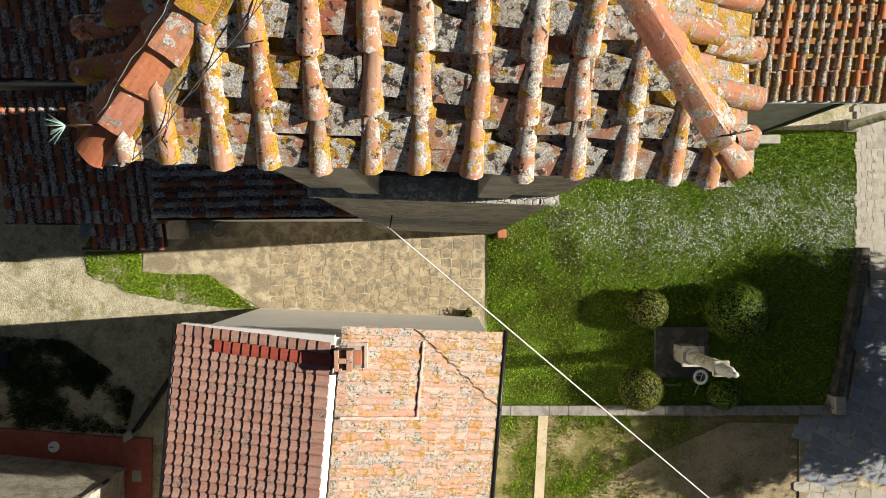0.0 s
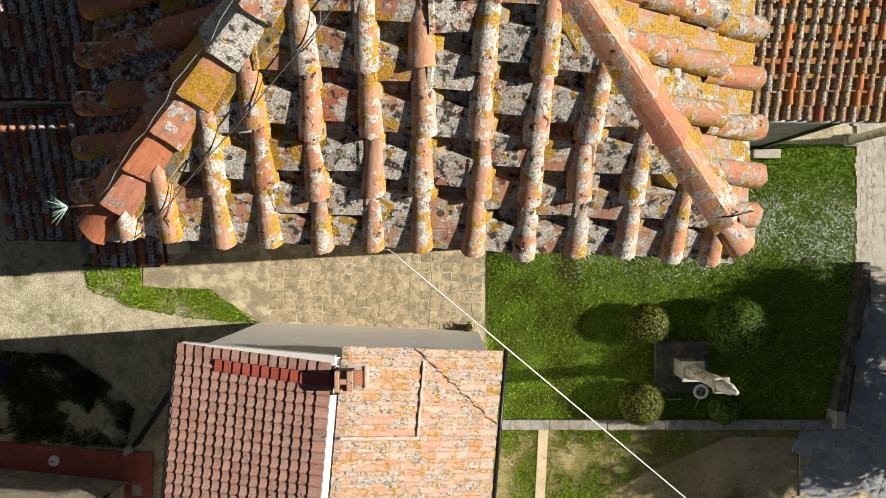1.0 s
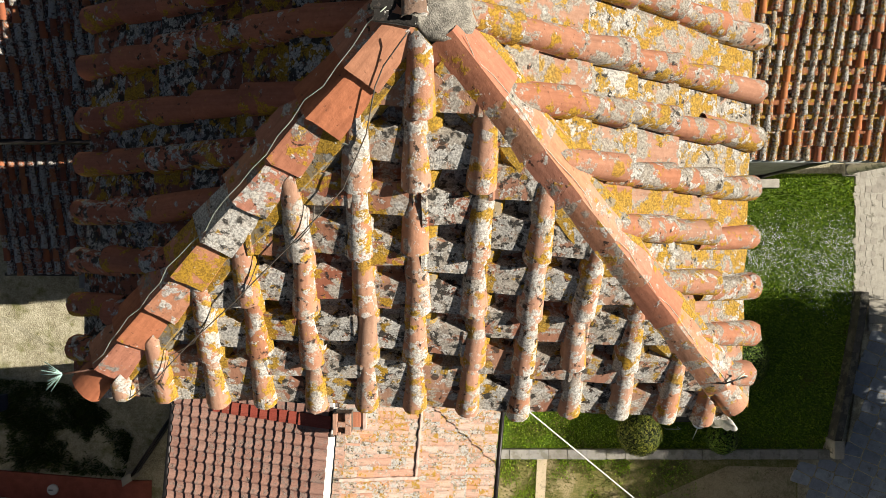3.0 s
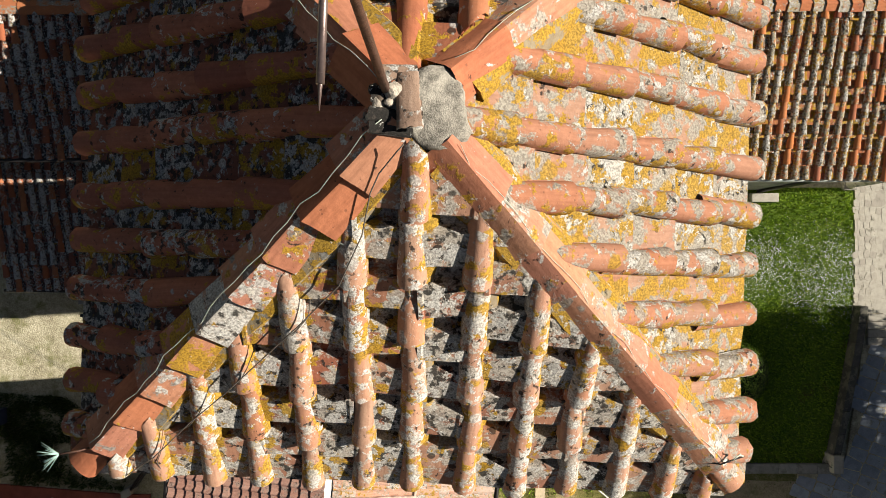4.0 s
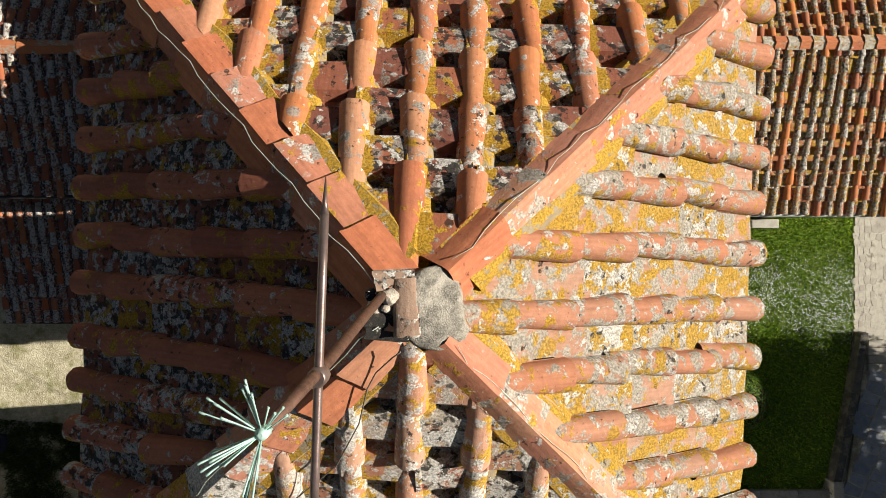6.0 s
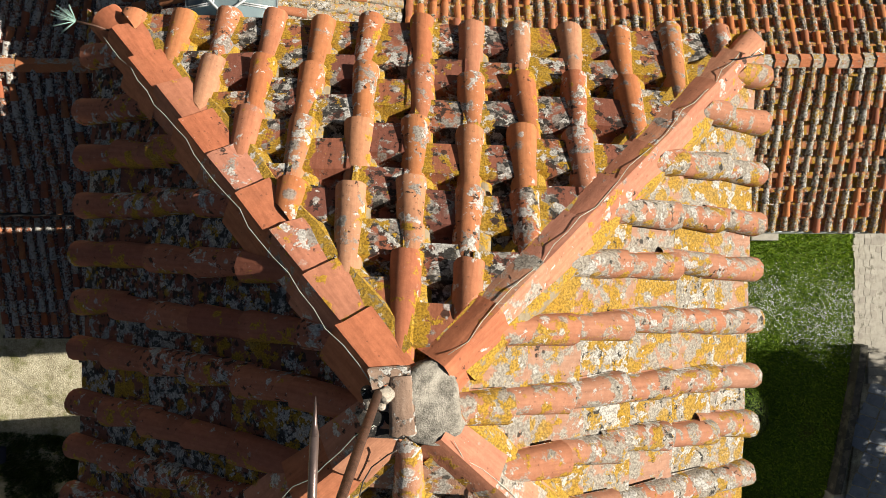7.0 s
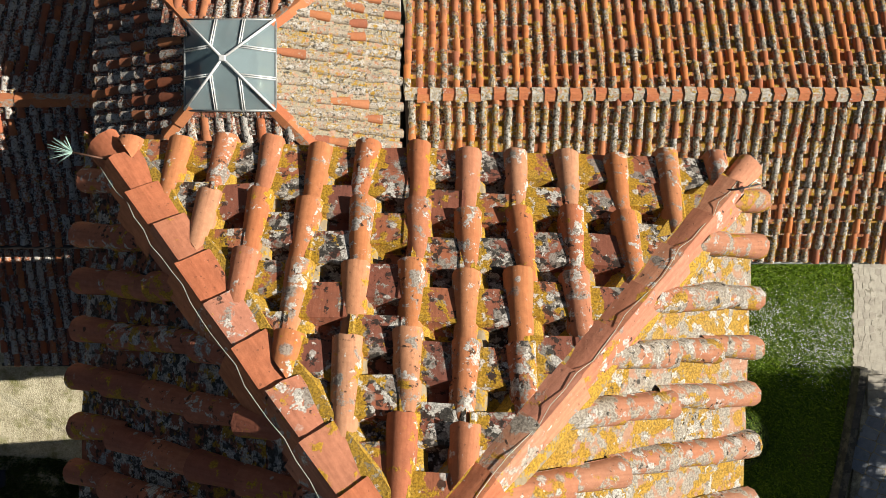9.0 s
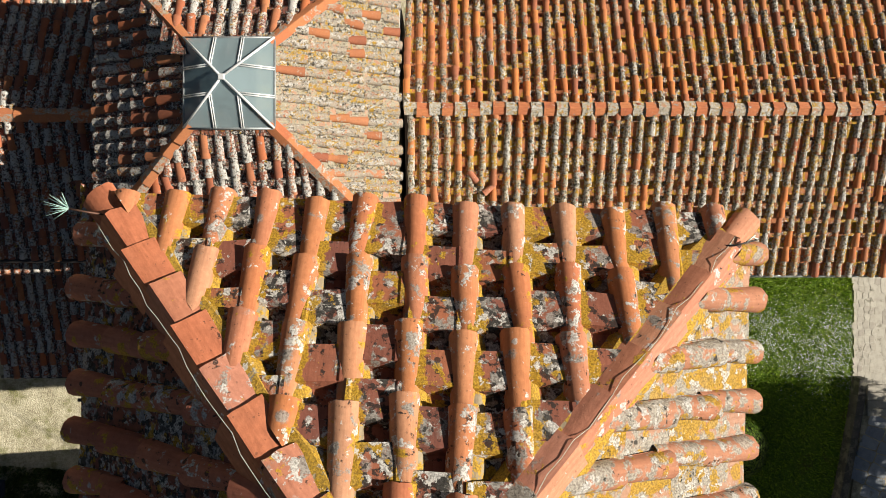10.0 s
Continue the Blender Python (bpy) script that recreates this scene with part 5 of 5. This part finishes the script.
def leaf_cloud(name, centres, normals, size, material, parent, rng, label="", spread=0.9):
    n = len(centres)
    nr = np.random.RandomState(rng)
    d = np.array(normals) + nr.normal(0, spread, (n, 3))
    d /= np.linalg.norm(d, axis=1)[:, None]
    t = np.cross(d, nr.normal(0, 1, (n, 3)))
    t /= np.linalg.norm(t, axis=1)[:, None]
    b = np.cross(d, t)
    s = size * nr.uniform(0.6, 1.4, (n, 1))
    c = np.array(centres)
    v = np.stack([c - t * s, c - b * s * 0.5 + d * s * 0.15, c + t * s, c + b * s * 0.5 + d * s * 0.15], 1).reshape(-1, 3)
    me = bpy.data.meshes.new(name)
    me.from_pydata(v.tolist(), [], np.arange(4 * n).reshape(-1, 4).tolist())
    return part(name, me, material, parent, label)


def ball_bush(x, y, r, height, leaf, seed, label):
    bush = empty("box_bush", pose(x, y, 0), label, "bush", "clipped bushes by the monument")
    nr = np.random.RandomState(seed)
    bm = bmesh.new()
    bmesh.ops.create_icosphere(bm, subdivisions=3, radius=r * 0.9)
    for v in bm.verts:
        v.co *= 1 + 0.05 * noise.noise(v.co * 4 / r)
        v.co.z = v.co.z * height / (2 * r) + height * 0.5
    # near-black core: the shade between the leaves is put into its colour
    part("leaf_core", bm, plain("bush_inner_shade", (0.010, 0.015, 0.004), 0.95, 0, 0.3, 20, 0.6) if "bush_inner_shade" not in bpy.data.materials else bpy.data.materials["bush_inner_shade"], bush)
    n = int(4200 * r * r / 0.4)
    d = nr.normal(0, 1, (n, 3))
    d /= np.linalg.norm(d, axis=1)[:, None]
    lump = np.array([noise.noise(Vector(k) * 3.0 + Vector((seed, 0, 0))) for k in d])
    rad = r * (0.93 + 0.05 * lump + 0.07 * nr.uniform(-1, 1, n))
    c = d * rad[:, None]
    c[:, 2] = c[:, 2] * height / (2 * r) + height * 0.5
    c[:, 2] = np.maximum(c[:, 2], 0.02)
    tagged(leaf_cloud("leaves", c, d, 0.040, leaf, bush, seed), kind="stuff")
    part("stem", tube([(0, 0, -0.03), (0, 0, height * 0.4)], 0.05, 8), BARK, bush)


ball_bush(6.25, -1.84, 0.66, 1.16, BOX_LEAF, 1, "round clipped box bush with speckled leaves")
ball_bush(8.92, -1.95, 0.97, 1.6, GREEN_LEAF, 2, "large round green box bush")
ball_bush(6.04, -4.28, 0.70, 1.2, BOX_LEAF, 3, "round clipped box bush beside the garden wall")
ball_bush(8.60, -4.45, 0.50, 1.0, GREEN_LEAF, 4, "small dark round bush beside the garden wall")


def tree(x, y, height, crown, seed, clumps, leaves):
    t = empty("tree", pose(x, y, 0), "leafy broad tree beside the pavement", "tree", "trees by the pavement")
    rng = random.Random(seed)
    nr = np.random.RandomState(seed)
    part("trunk", tube([(0, 0, -0.1), (0.08, 0.05, height * 0.3), (0.0, 0.1, height * 0.6), (0.1, 0, height * 0.85)], 0.24, 10, taper=0.06), BARK, t)
    cs, ns = [], []
    for i in range(clumps):
        a, e = rng.uniform(0, 6.283), rng.uniform(-0.5, 1.2)
        k = rng.uniform(0.35, 1.0)
        p = Vector((crown * k * math.cos(a) * math.cos(e), crown * k * math.sin(a) * math.cos(e), height * 0.68 + crown * 0.75 * k * math.sin(e)))
        if i % 3 == 0:
            part("limb", tube([(0.04, 0.06, height * 0.4), Vector((p.x * 0.5, p.y * 0.5, height * 0.4 + (p.z - height * 0.4) * 0.6)), p], 0.07, 6, taper=0.015), BARK, t)
        q = nr.normal(0, 0.34, (leaves, 3)) + np.array(p)
        cs.append(q)
        ns.append(q - np.array(p))
    tagged(leaf_cloud("crown", np.concatenate(cs), np.concatenate(ns), 0.105, TREE_LEAF, t, seed), kind="stuff")


tree(19.6, -1.9, 7.2, 2.0, 21, 120, 240)
tree(19.2, -5.5, 8.8, 1.8, 22, 58, 180)
tree(19.9, -4.9, 5.8, 1.8, 23, 42, 180)
tree(19.3, -2.5, 9.0, 1.7, 24, 60, 220)


def inside(poly, x, y):
    hit = False
    for (x0, y0), (x1, y1) in zip(poly, poly[1:] + poly[:1]):
        if (y0 > y) != (y1 > y) and x < (x1 - x0) * (y - y0) / (y1 - y0) + x0:
            hit = not hit
    return hit


def grass(name, poly, count, size, material, seed, label, box_, keep=None):
    rng = random.Random(seed)
    verts, faces = [], []
    x0, x1, y0, y1 = box_
    for _ in range(count):
        x, y = rng.uniform(x0, x1), rng.uniform(y0, y1)
        if not inside(poly, x, y):
            continue
        g = noise.noise(Vector((x * 0.9, y * 0.9, seed)))
        if keep and rng.random() > keep(x, y, g):
            continue
        a = rng.uniform(0, 6.283)
        h = size * rng.uniform(0.6, 1.5) * (1 + 0.4 * g)
        w = 0.012 + 0.010 * rng.random()
        lean = rng.uniform(0.3, 1.0) * h
        b = rng.uniform(0, 6.283)
        i = len(verts)
        verts += [(x - w * math.cos(a), y - w * math.sin(a), 0.0), (x + w * math.cos(a), y + w * math.sin(a), 0.0), (x + lean * math.cos(b), y + lean * math.sin(b), h)]
        faces.append((i, i + 1, i + 2))
    me = bpy.data.meshes.new(name)
    me.from_pydata(verts, [], faces)
    return tagged(part(name, me, material), label, "grass", kind="stuff")


grass("lawn_grass", LAWN, 90000, 0.06, BLADE, 5, "short green lawn grass", (1.38, 12.97, -4.95, 3.75))
grass("lawn_dry_grass", LAWN, 70000, 0.05, DRY_BLADE, 15, "thin yellowed blades in the lawn", (1.38, 6.5, -4.95, 1.2), keep=lambda x, y, g: max(0.0, 0.25 + 0.9 * g + 0.5 * noise.noise(Vector((x * 1.7, y * 1.7, 4)))) * (1 if x < 4.5 else 0.35))
grass("verge_dry_grass", WEED, 6000, 0.05, DRY_BLADE, 16, "pale dry grass blades", (-11.4, -5.7, -1.95, 0.3), keep=lambda x, y, g: 0.7)
grass("verge_grass", WEED, 40000, 0.06, BLADE, 6, "ragged green grass blades", (-11.2, -5.7, -1.95, 0.7), keep=lambda x, y, g: 0.85 + 1.0 * g + 0.5 * noise.noise(Vector((x * 3, y * 3, 2))) + 0.5 * (x + 9.0) / 3 * (1 if y > -1.2 + 0.1 * (x + 9) else 0))
grass("yard_weeds", SHADE_GRASS, 90000, 0.09, SHADED_WEED, 7, "low weeds coloured dark for the shade of the house", (-16, -9.4, -5.8, -2.2), keep=lambda x, y, g: 0.42 + 1.3 * g + 0.5 * noise.noise(Vector((x * 3, y * 3, 1))))
grass("dry_lawn_tufts", DRY, 60000, 0.06, BLADE, 18, "green tufts in the dry grass", (0.5, 8.0, -9.5, -5.1), keep=lambda x, y, g: max(0.0, 0.30 + 1.0 * g + 0.9 * noise.noise(Vector((x * 2.2, y * 2.2, 7)))) * (0.3 if x > 6.0 else 1))
grass("dry_blades", DRY, 34000, 0.05, DRY_BLADE, 8, "sparse dry grass blades", (0.5, 11.2, -9.5, -5.1), keep=lambda x, y, g: (0.5 + g) * (0.25 if x > 6.2 else 1))


def daisies():
    rng = random.Random(31)
    verts, faces = [], []
    for _ in range(95000):
        x, y = rng.uniform(2.0, 12.9), rng.uniform(-2.2, 3.5)
        g = 0.5 + 0.9 * noise.noise(Vector((x * 0.45, y * 0.6, 3.0))) + 0.25 * noise.noise(Vector((x * 1.3, y * 1.5, 8.0)))
        d = math.exp(-((y - 0.85 - 0.03 * (x - 7)) / 1.05) ** 2) * min(1, max(0.12, (x - 2.2) / 4.0))
        g *= 0.45 + 1.3 * max(0.0, 0.5 + noise.noise(Vector((x * 3.1, y * 3.1, 6.0))))
        if rng.random() > d * g * 0.55:
            continue
        r, z = rng.uniform(0.006, 0.014), rng.uniform(0.06, 0.1)
        i = len(verts)
        a0 = rng.uniform(0, 1.5)
        verts += [(x + r * math.cos(a0 + k * 1.2566), y + r * math.sin(a0 + k * 1.2566), z + rng.uniform(-0.004, 0.004)) for k in range(5)]
        faces.append(tuple(range(i, i + 5)))
    me = bpy.data.meshes.new("daisies")
    me.from_pydata(verts, [], faces)
    return tagged(part("daisies", me, plain("daisy_white", (0.72, 0.72, 0.68), 0.8, 0, 0.1, 30, 0)), "scattered small white daisies in the lawn", "flowers", kind="stuff")


daisies()

# ---- small things ----
lamp = empty("round_vent", pose(-12.2, -6.2, 0.05), "pale round metal vent cover on the red walkway", "vent cover")
part("rim", lathe([(0.17, 0.0), (0.17, 0.05), (0.15, 0.06)], 24), PLASTER, lamp)
part("bar", box(-0.12, 0.02, -0.015, 0.015, 0.06, 0.075, 0.004), GUTTER, lamp)
tagged(part("drain_cover", box(-9.76, -9.46, -7.3, -6.95, 0.05, 0.065, 0.008), PALE_STONE), "square stone drain cover in the walkway", "drain cover")
bin_ = empty("yard_bin", pose(-13.85, -3.45, 0), "dark blue plastic bin in the shaded yard", "bin")
BLUE = plain("dark_blue_plastic", (0.03, 0.04, 0.085), 0.5, 0, 0.15, 8, 0.05)
part("body", box(-0.26, 0.22, -0.25, 0.25, 0.0, 0.55, 0.04), BLUE, bin_)
part("lid", box(-0.29, 0.25, -0.28, 0.28, 0.55, 0.61, 0.025), BLUE, bin_)
gate = empty("low_fence", pose(0, 0, 0), "low dark metal fence between house and walkway", "fence")
g0, g1 = Vector((-9.62, -5.72, 0)), Vector((-8.0, -3.3, 0))
gd = (g1 - g0).normalized()
gn = Vector((-gd.y, gd.x, 0))
for i in range(9):
    p, q = g0 + gd * (0.12 + i * 0.38), g0 + gd * (0.12 + (i + 1) * 0.38 - 0.02)
    part("panel", prism([tuple((p - gn * 0.05)[:2]), tuple((q - gn * 0.05)[:2]), tuple((q + gn * 0.05)[:2]), tuple((p + gn * 0.05)[:2])], 0.05, 0.42), GUTTER, gate)
part("top_rail", tube([g0 + Vector((0, 0, 0.44)), g0 + gd * 3.55 + Vector((0, 0, 0.44))], 0.04, 6), GUTTER, gate)
part("fence_post", prism([(g0.x - 0.2, g0.y - 0.25), (g0.x + 0.1, g0.y - 0.05), (g0.x + 0.02, g0.y + 0.16), (g0.x - 0.24, g0.y + 0.02)], -0.05, 0.5), PALE_STONE, gate, "pale stone post")
# wreath stand beside the monument
wreath = empty("wreath_stand", pose(7.95, -3.95, 0), "white ring on a thin metal stand", "wreath stand")
bm = bmesh.new()
rr = [[bm.verts.new(((0.19 + 0.045 * math.cos(b)) * math.cos(a), (0.19 + 0.045 * math.cos(b)) * math.sin(a), 0.42 + 0.03 * math.sin(b))) for b in [k * math.pi / 4 for k in range(8)]] for a in [i * math.pi / 12 for i in range(24)]]
for i in range(24):
    for k in range(8):
        bm.faces.new((rr[i][k], rr[(i + 1) % 24][k], rr[(i + 1) % 24][(k + 1) % 8], rr[i][(k + 1) % 8])).smooth = True
part("ring", bm, PLASTER, wreath)
part("pole", tube([(-0.08, -0.65, 0.05), (0.0, -0.1, 0.4), (0.03, 0.25, 0.6)], 0.012, 6), FRAME_WHITE, wreath)
part("leg", tube([(-0.15, 0.0, 0.0), (0.0, 0.05, 0.42)], 0.01, 6), FRAME_WHITE, wreath)
tagged(part("low_rail", tube([(6.95, -4.22, 0.0), (6.95, -4.22, 0.3), (7.4, -4.22, 0.3), (7.4, -4.22, 0.0)], 0.01, 6), FRAME_WHITE), "low thin metal rail before the monument", "rail")
# column by the lawn's corner
col = empty("stone_column", pose(12.78, 3.86, 0), "plain round stone column on a square base", "column")
part("base", box(-0.20, 0.20, -0.20, 0.20, -0.02, 0.18, 0.02), WALL_STONE, col)
part("shaft", lathe([(0.17, 0.18), (0.17, 0.26), (0.135, 0.30), (0.13, 1.6), (0.12, 2.7)], 20), MARBLE, col)
part("cap", box(-0.17, 0.17, -0.17, 0.17, 2.7, 2.82, 0.02), MARBLE, col)
# by the annex wall
grate = empty("drain_grate", pose(0, 0, 0), "dark slatted drain grate by the wall", "grate")
for i in range(8):
    part("slat", box(-8.55 + i * 0.11, -8.49 + i * 0.11, 0.42, 0.78, 0.004, 0.05, 0.006), WALL_STONE, grate)
tagged(part("flower_pot", lathe([(0.13, 0.0), (0.2, 0.22), (0.23, 0.26), (0.19, 0.26), (0.15, 0.2)], 18), WALL_STONE, m=pose(-6.95, 0.6, 0.004)), "round grey flower pot by the annex wall", "pot")
tagged(part("storage_box", box(-7.75, -7.35, 0.55, 0.80, 0.004, 0.45, 0.02), plain("blue_grey_plastic", (0.16, 0.20, 0.27), 0.5, 0, 0.15, 8, 0.05)), "blue-grey plastic box by the wall", "box")
tagged(part("base_stone", box(1.70, 1.98, 0.34, 0.62, -0.02, 0.22, 0.03), TILE_CLAY), "reddish stone block at the tower foot", "stone")
tagged(part("ledge_stone", box(9.65, 10.5, 3.28, 3.56, -0.02, 0.25, 0.03), PALE_STONE), "pale stone block against the nave wall", "stone")
pot = empty("potted_plant", pose(0.78, -2.0, 0.02), "small potted plant at the house corner", "potted plant")
part("pot", lathe([(0.08, 0.0), (0.12, 0.2), (0.13, 0.22)], 14), GUTTER, pot)
nr = np.random.RandomState(3)
q = nr.normal(0, 0.09, (160, 3)) + np.array((0, 0, 0.3))
leaf_cloud("leaves", q, q - np.array((0, 0, 0.25)), 0.035, BOX_LEAF, pot, 3)
# loose tiles on the nave roof
ns = slope_frame((NX0, NYS, NZE), (1, 0, 0), (0, NYR - NYS, NZR - NZE))
for x, y, a in ((1.55, 2.2, 35), (1.72, 1.95, -50), (1.70, 1.6, 80)):
    tagged(part("loose_tile", mesh_of("loose_tile", cover_data(0.30, 0.15, 0.12, 0.07, seed=int(x * 10)), TILE_CLAY), None, m=ns @ pose(x, y, 0.09, 0, 0, a)), "broken clay tile lying loose on the nave roof", "roof tile", "loose roof tiles")
# iron hooks on the eastern hips
for k in (1, 2):
    a, b = hips[k]
    p = a + (b - a).normalized() * 0.06
    hook = empty("wire_hook", TM @ Matrix.Translation(p + Vector((0, 0, 0.03))), "dark iron hook that ties down a wire", "hook", "hip hooks")
    part("strap", tube([(-0.12, 0, -0.07), (0, 0, 0.0), (0.14, 0.04, -0.03)], 0.005, 6), GUTTER, hook)
    part("twist", tube([(0.14, 0.04, -0.03), (0.10, 0.05, -0.01), (0.11, 0.06, 0.0), (0.06, 0.02, 0.0)], 0.004, 6), GREEN_WIRE, hook)
# ties round two covers of the sunlit slope
for x, y in ((-1.41, 0.20), (-0.283, 1.72)):
    c = slope_frame((0, -HALF, ZE), (1, 0, 0), (0, HALF, ZA - ZE))
    pts = [TM @ (c @ Vector((x - 0.085 * math.cos(t), y, 0.02 + 0.105 * math.sin(t)))) for t in [i * math.pi / 8 for i in range(9)]]
    tagged(part("wire_tie", tube(pts, 0.005, 6), GREEN_WIRE), "wire tie bent over a cover tile", "wire tie", "wire ties")

# ---- cable from the tower ----
c0, c1 = Vector((-1.07, 0.41, 7.80)), Vector((9.5, -8.60, 5.40))
pts = [c0.lerp(c1, i / 30) - Vector((0, 0, 0.04 * 4 * (i / 30) * (1 - i / 30))) for i in range(31)]
tagged(part("cable", tube(pts, 0.015, 6), CABLE), "pale overhead cable slung from the tower", "cable")
LOOPS = [(-1.62, 0.58, 7.82), (-1.45, 0.52, 7.74), (-1.30, 0.47, 7.80), (-1.18, 0.44, 7.74), (-1.07, 0.41, 7.80), (-1.16, 0.48, 7.86), (-1.34, 0.52, 7.83), (-1.55, 0.60, 7.95)]
tagged(part("cable_tail", tube(LOOPS, 0.009, 6), CABLE), "pale slack cable end looped at the tower wall", "cable")
tagged(part("cable_bracket", tube([(-1.02, 0.75, 7.70), (-1.07, 0.41, 7.80)], 0.014, 6), IRON), "iron bracket that holds a cable", "bracket")

# ---- paving stones ----
def cell(points, k, near):
    """The cell of point k among its neighbours: a box cut by the half-way lines."""
    px, py = points[k]
    poly = [(px - 1, py - 1), (px + 1, py - 1), (px + 1, py + 1), (px - 1, py + 1)]
    for j in near:
        if j == k:
            continue
        qx, qy = points[j]
        nx, ny = qx - px, qy - py
        lim = (qx * qx + qy * qy - px * px - py * py) / 2
        out = []
        for (ax, ay), (bx, by) in zip(poly, poly[1:] + poly[:1]):
            da, db = ax * nx + ay * ny - lim, bx * nx + by * ny - lim
            if da <= 0:
                out.append((ax, ay))
            if (da < 0) != (db < 0):
                t = da / (da - db)
                out.append((ax + (bx - ax) * t, ay + (by - ay) * t))
        poly = out
        if len(poly) < 3:
            return None
    return poly


def paving(parent, poly, x0, x1, y0, y1, sx, sy, z, material, seed, name, turn=0.0, gap=0.03, jit=0.25, limit=330, bond=0.5):
    """Uneven stones fitted to one another, those within a plan polygon."""
    rng = random.Random(seed)
    c, s = math.cos(radians(turn)), math.sin(radians(turn))
    ox, oy = (x0 + x1) / 2, (y0 + y1) / 2
    span = math.hypot(x1 - x0, y1 - y0) / 2 + 1
    points = []
    for j in range(int(-span / sy), int(span / sy) + 1):
        for i in range(int(-span / sx), int(span / sx) + 1):
            fx, fy = (i + bond * (j % 2) + rng.uniform(-jit, jit)) * sx, (j + rng.uniform(-jit, jit)) * sy
            points.append((ox + c * fx - s * fy, oy + s * fx + c * fy))
    arr = np.array(points)
    made = 0
    for k, (px, py) in enumerate(points):
        if not (x0 < px < x1 and y0 < py < y1) or not inside(poly, px, py) or made >= limit:
            continue
        d = np.abs(arr - arr[k]).max(axis=1)
        q = cell(points, k, [int(i) for i in np.argsort(d)[:22]])
        if not q or len(q) < 3:
            continue
        mx, my = sum(p[0] for p in q) / len(q), sum(p[1] for p in q) / len(q)
        shape = []
        for (ax, ay), (bx, by) in zip(q, q[1:] + q[:1]):
            for w in (0.07 + rng.uniform(0, 0.07), 0.86 + rng.uniform(0, 0.08)):
                fx, fy = ax + (bx - ax) * w, ay + (by - ay) * w
                ln = math.hypot(mx - fx, my - fy) or 1
                fx, fy = fx + (mx - fx) / ln * gap, fy + (my - fy) / ln * gap
                shape.append((fx, fy))
        made += 1
        part(name, prism(shape, z - 0.03, z + rng.uniform(0.003, 0.009), inset=0.05), material, parent)


terrace = bpy.data.objects["terrace"]
paving(terrace, PAVED, -3.5, -1.15, -2.05, 0.55, 0.30, 0.27, 0.004, PAVING, 61, "paving_stone", gap=0.014, jit=0.36, limit=130)
paving(terrace, PAVED, -1.15, 1.28, -2.05, 0.55, 0.33, 0.30, 0.004, PAVING, 65, "paving_stone", gap=0.015, jit=0.09, limit=110, bond=0.10, turn=-2)
paving(terrace, PAVED, -5.3, -3.5, -1.9, 0.55, 0.42, 0.34, 0.004, PAVING, 62, "paving_stone", gap=0.010, jit=0.10, limit=90, bond=0.10, turn=-2)
lower = bpy.data.objects["lower_pavement"]
paving(lower, LOWER, 11.2, 15.2, -7.35, -1.2, 0.60, 0.36, 0.05, SLATE, 63, "slab", turn=-22, gap=0.008, jit=0.02, limit=240, bond=0.06)
paving(lower, LOWER, 11.2, 15.2, -9.5, -7.4, 0.5, 0.35, 0.05, PALE_STONE, 64, "slab", turn=2, gap=0.012, jit=0.06, limit=60, bond=0.1)
upper = bpy.data.objects["upper_path"]
paving(upper, UPPER, 13.0, 13.75, -0.2, 9.0, 0.19, 0.23, 0.03, PALE_STONE, 66, "path_stone", gap=0.010, jit=0.20, limit=230, bond=0.2)
paving(upper, UPPER, 13.75, 15.2, -0.2, 12.0, 0.42, 0.50, 0.03, PALE_STONE, 67, "path_stone", gap=0.012, jit=0.07, limit=90, bond=0.3)
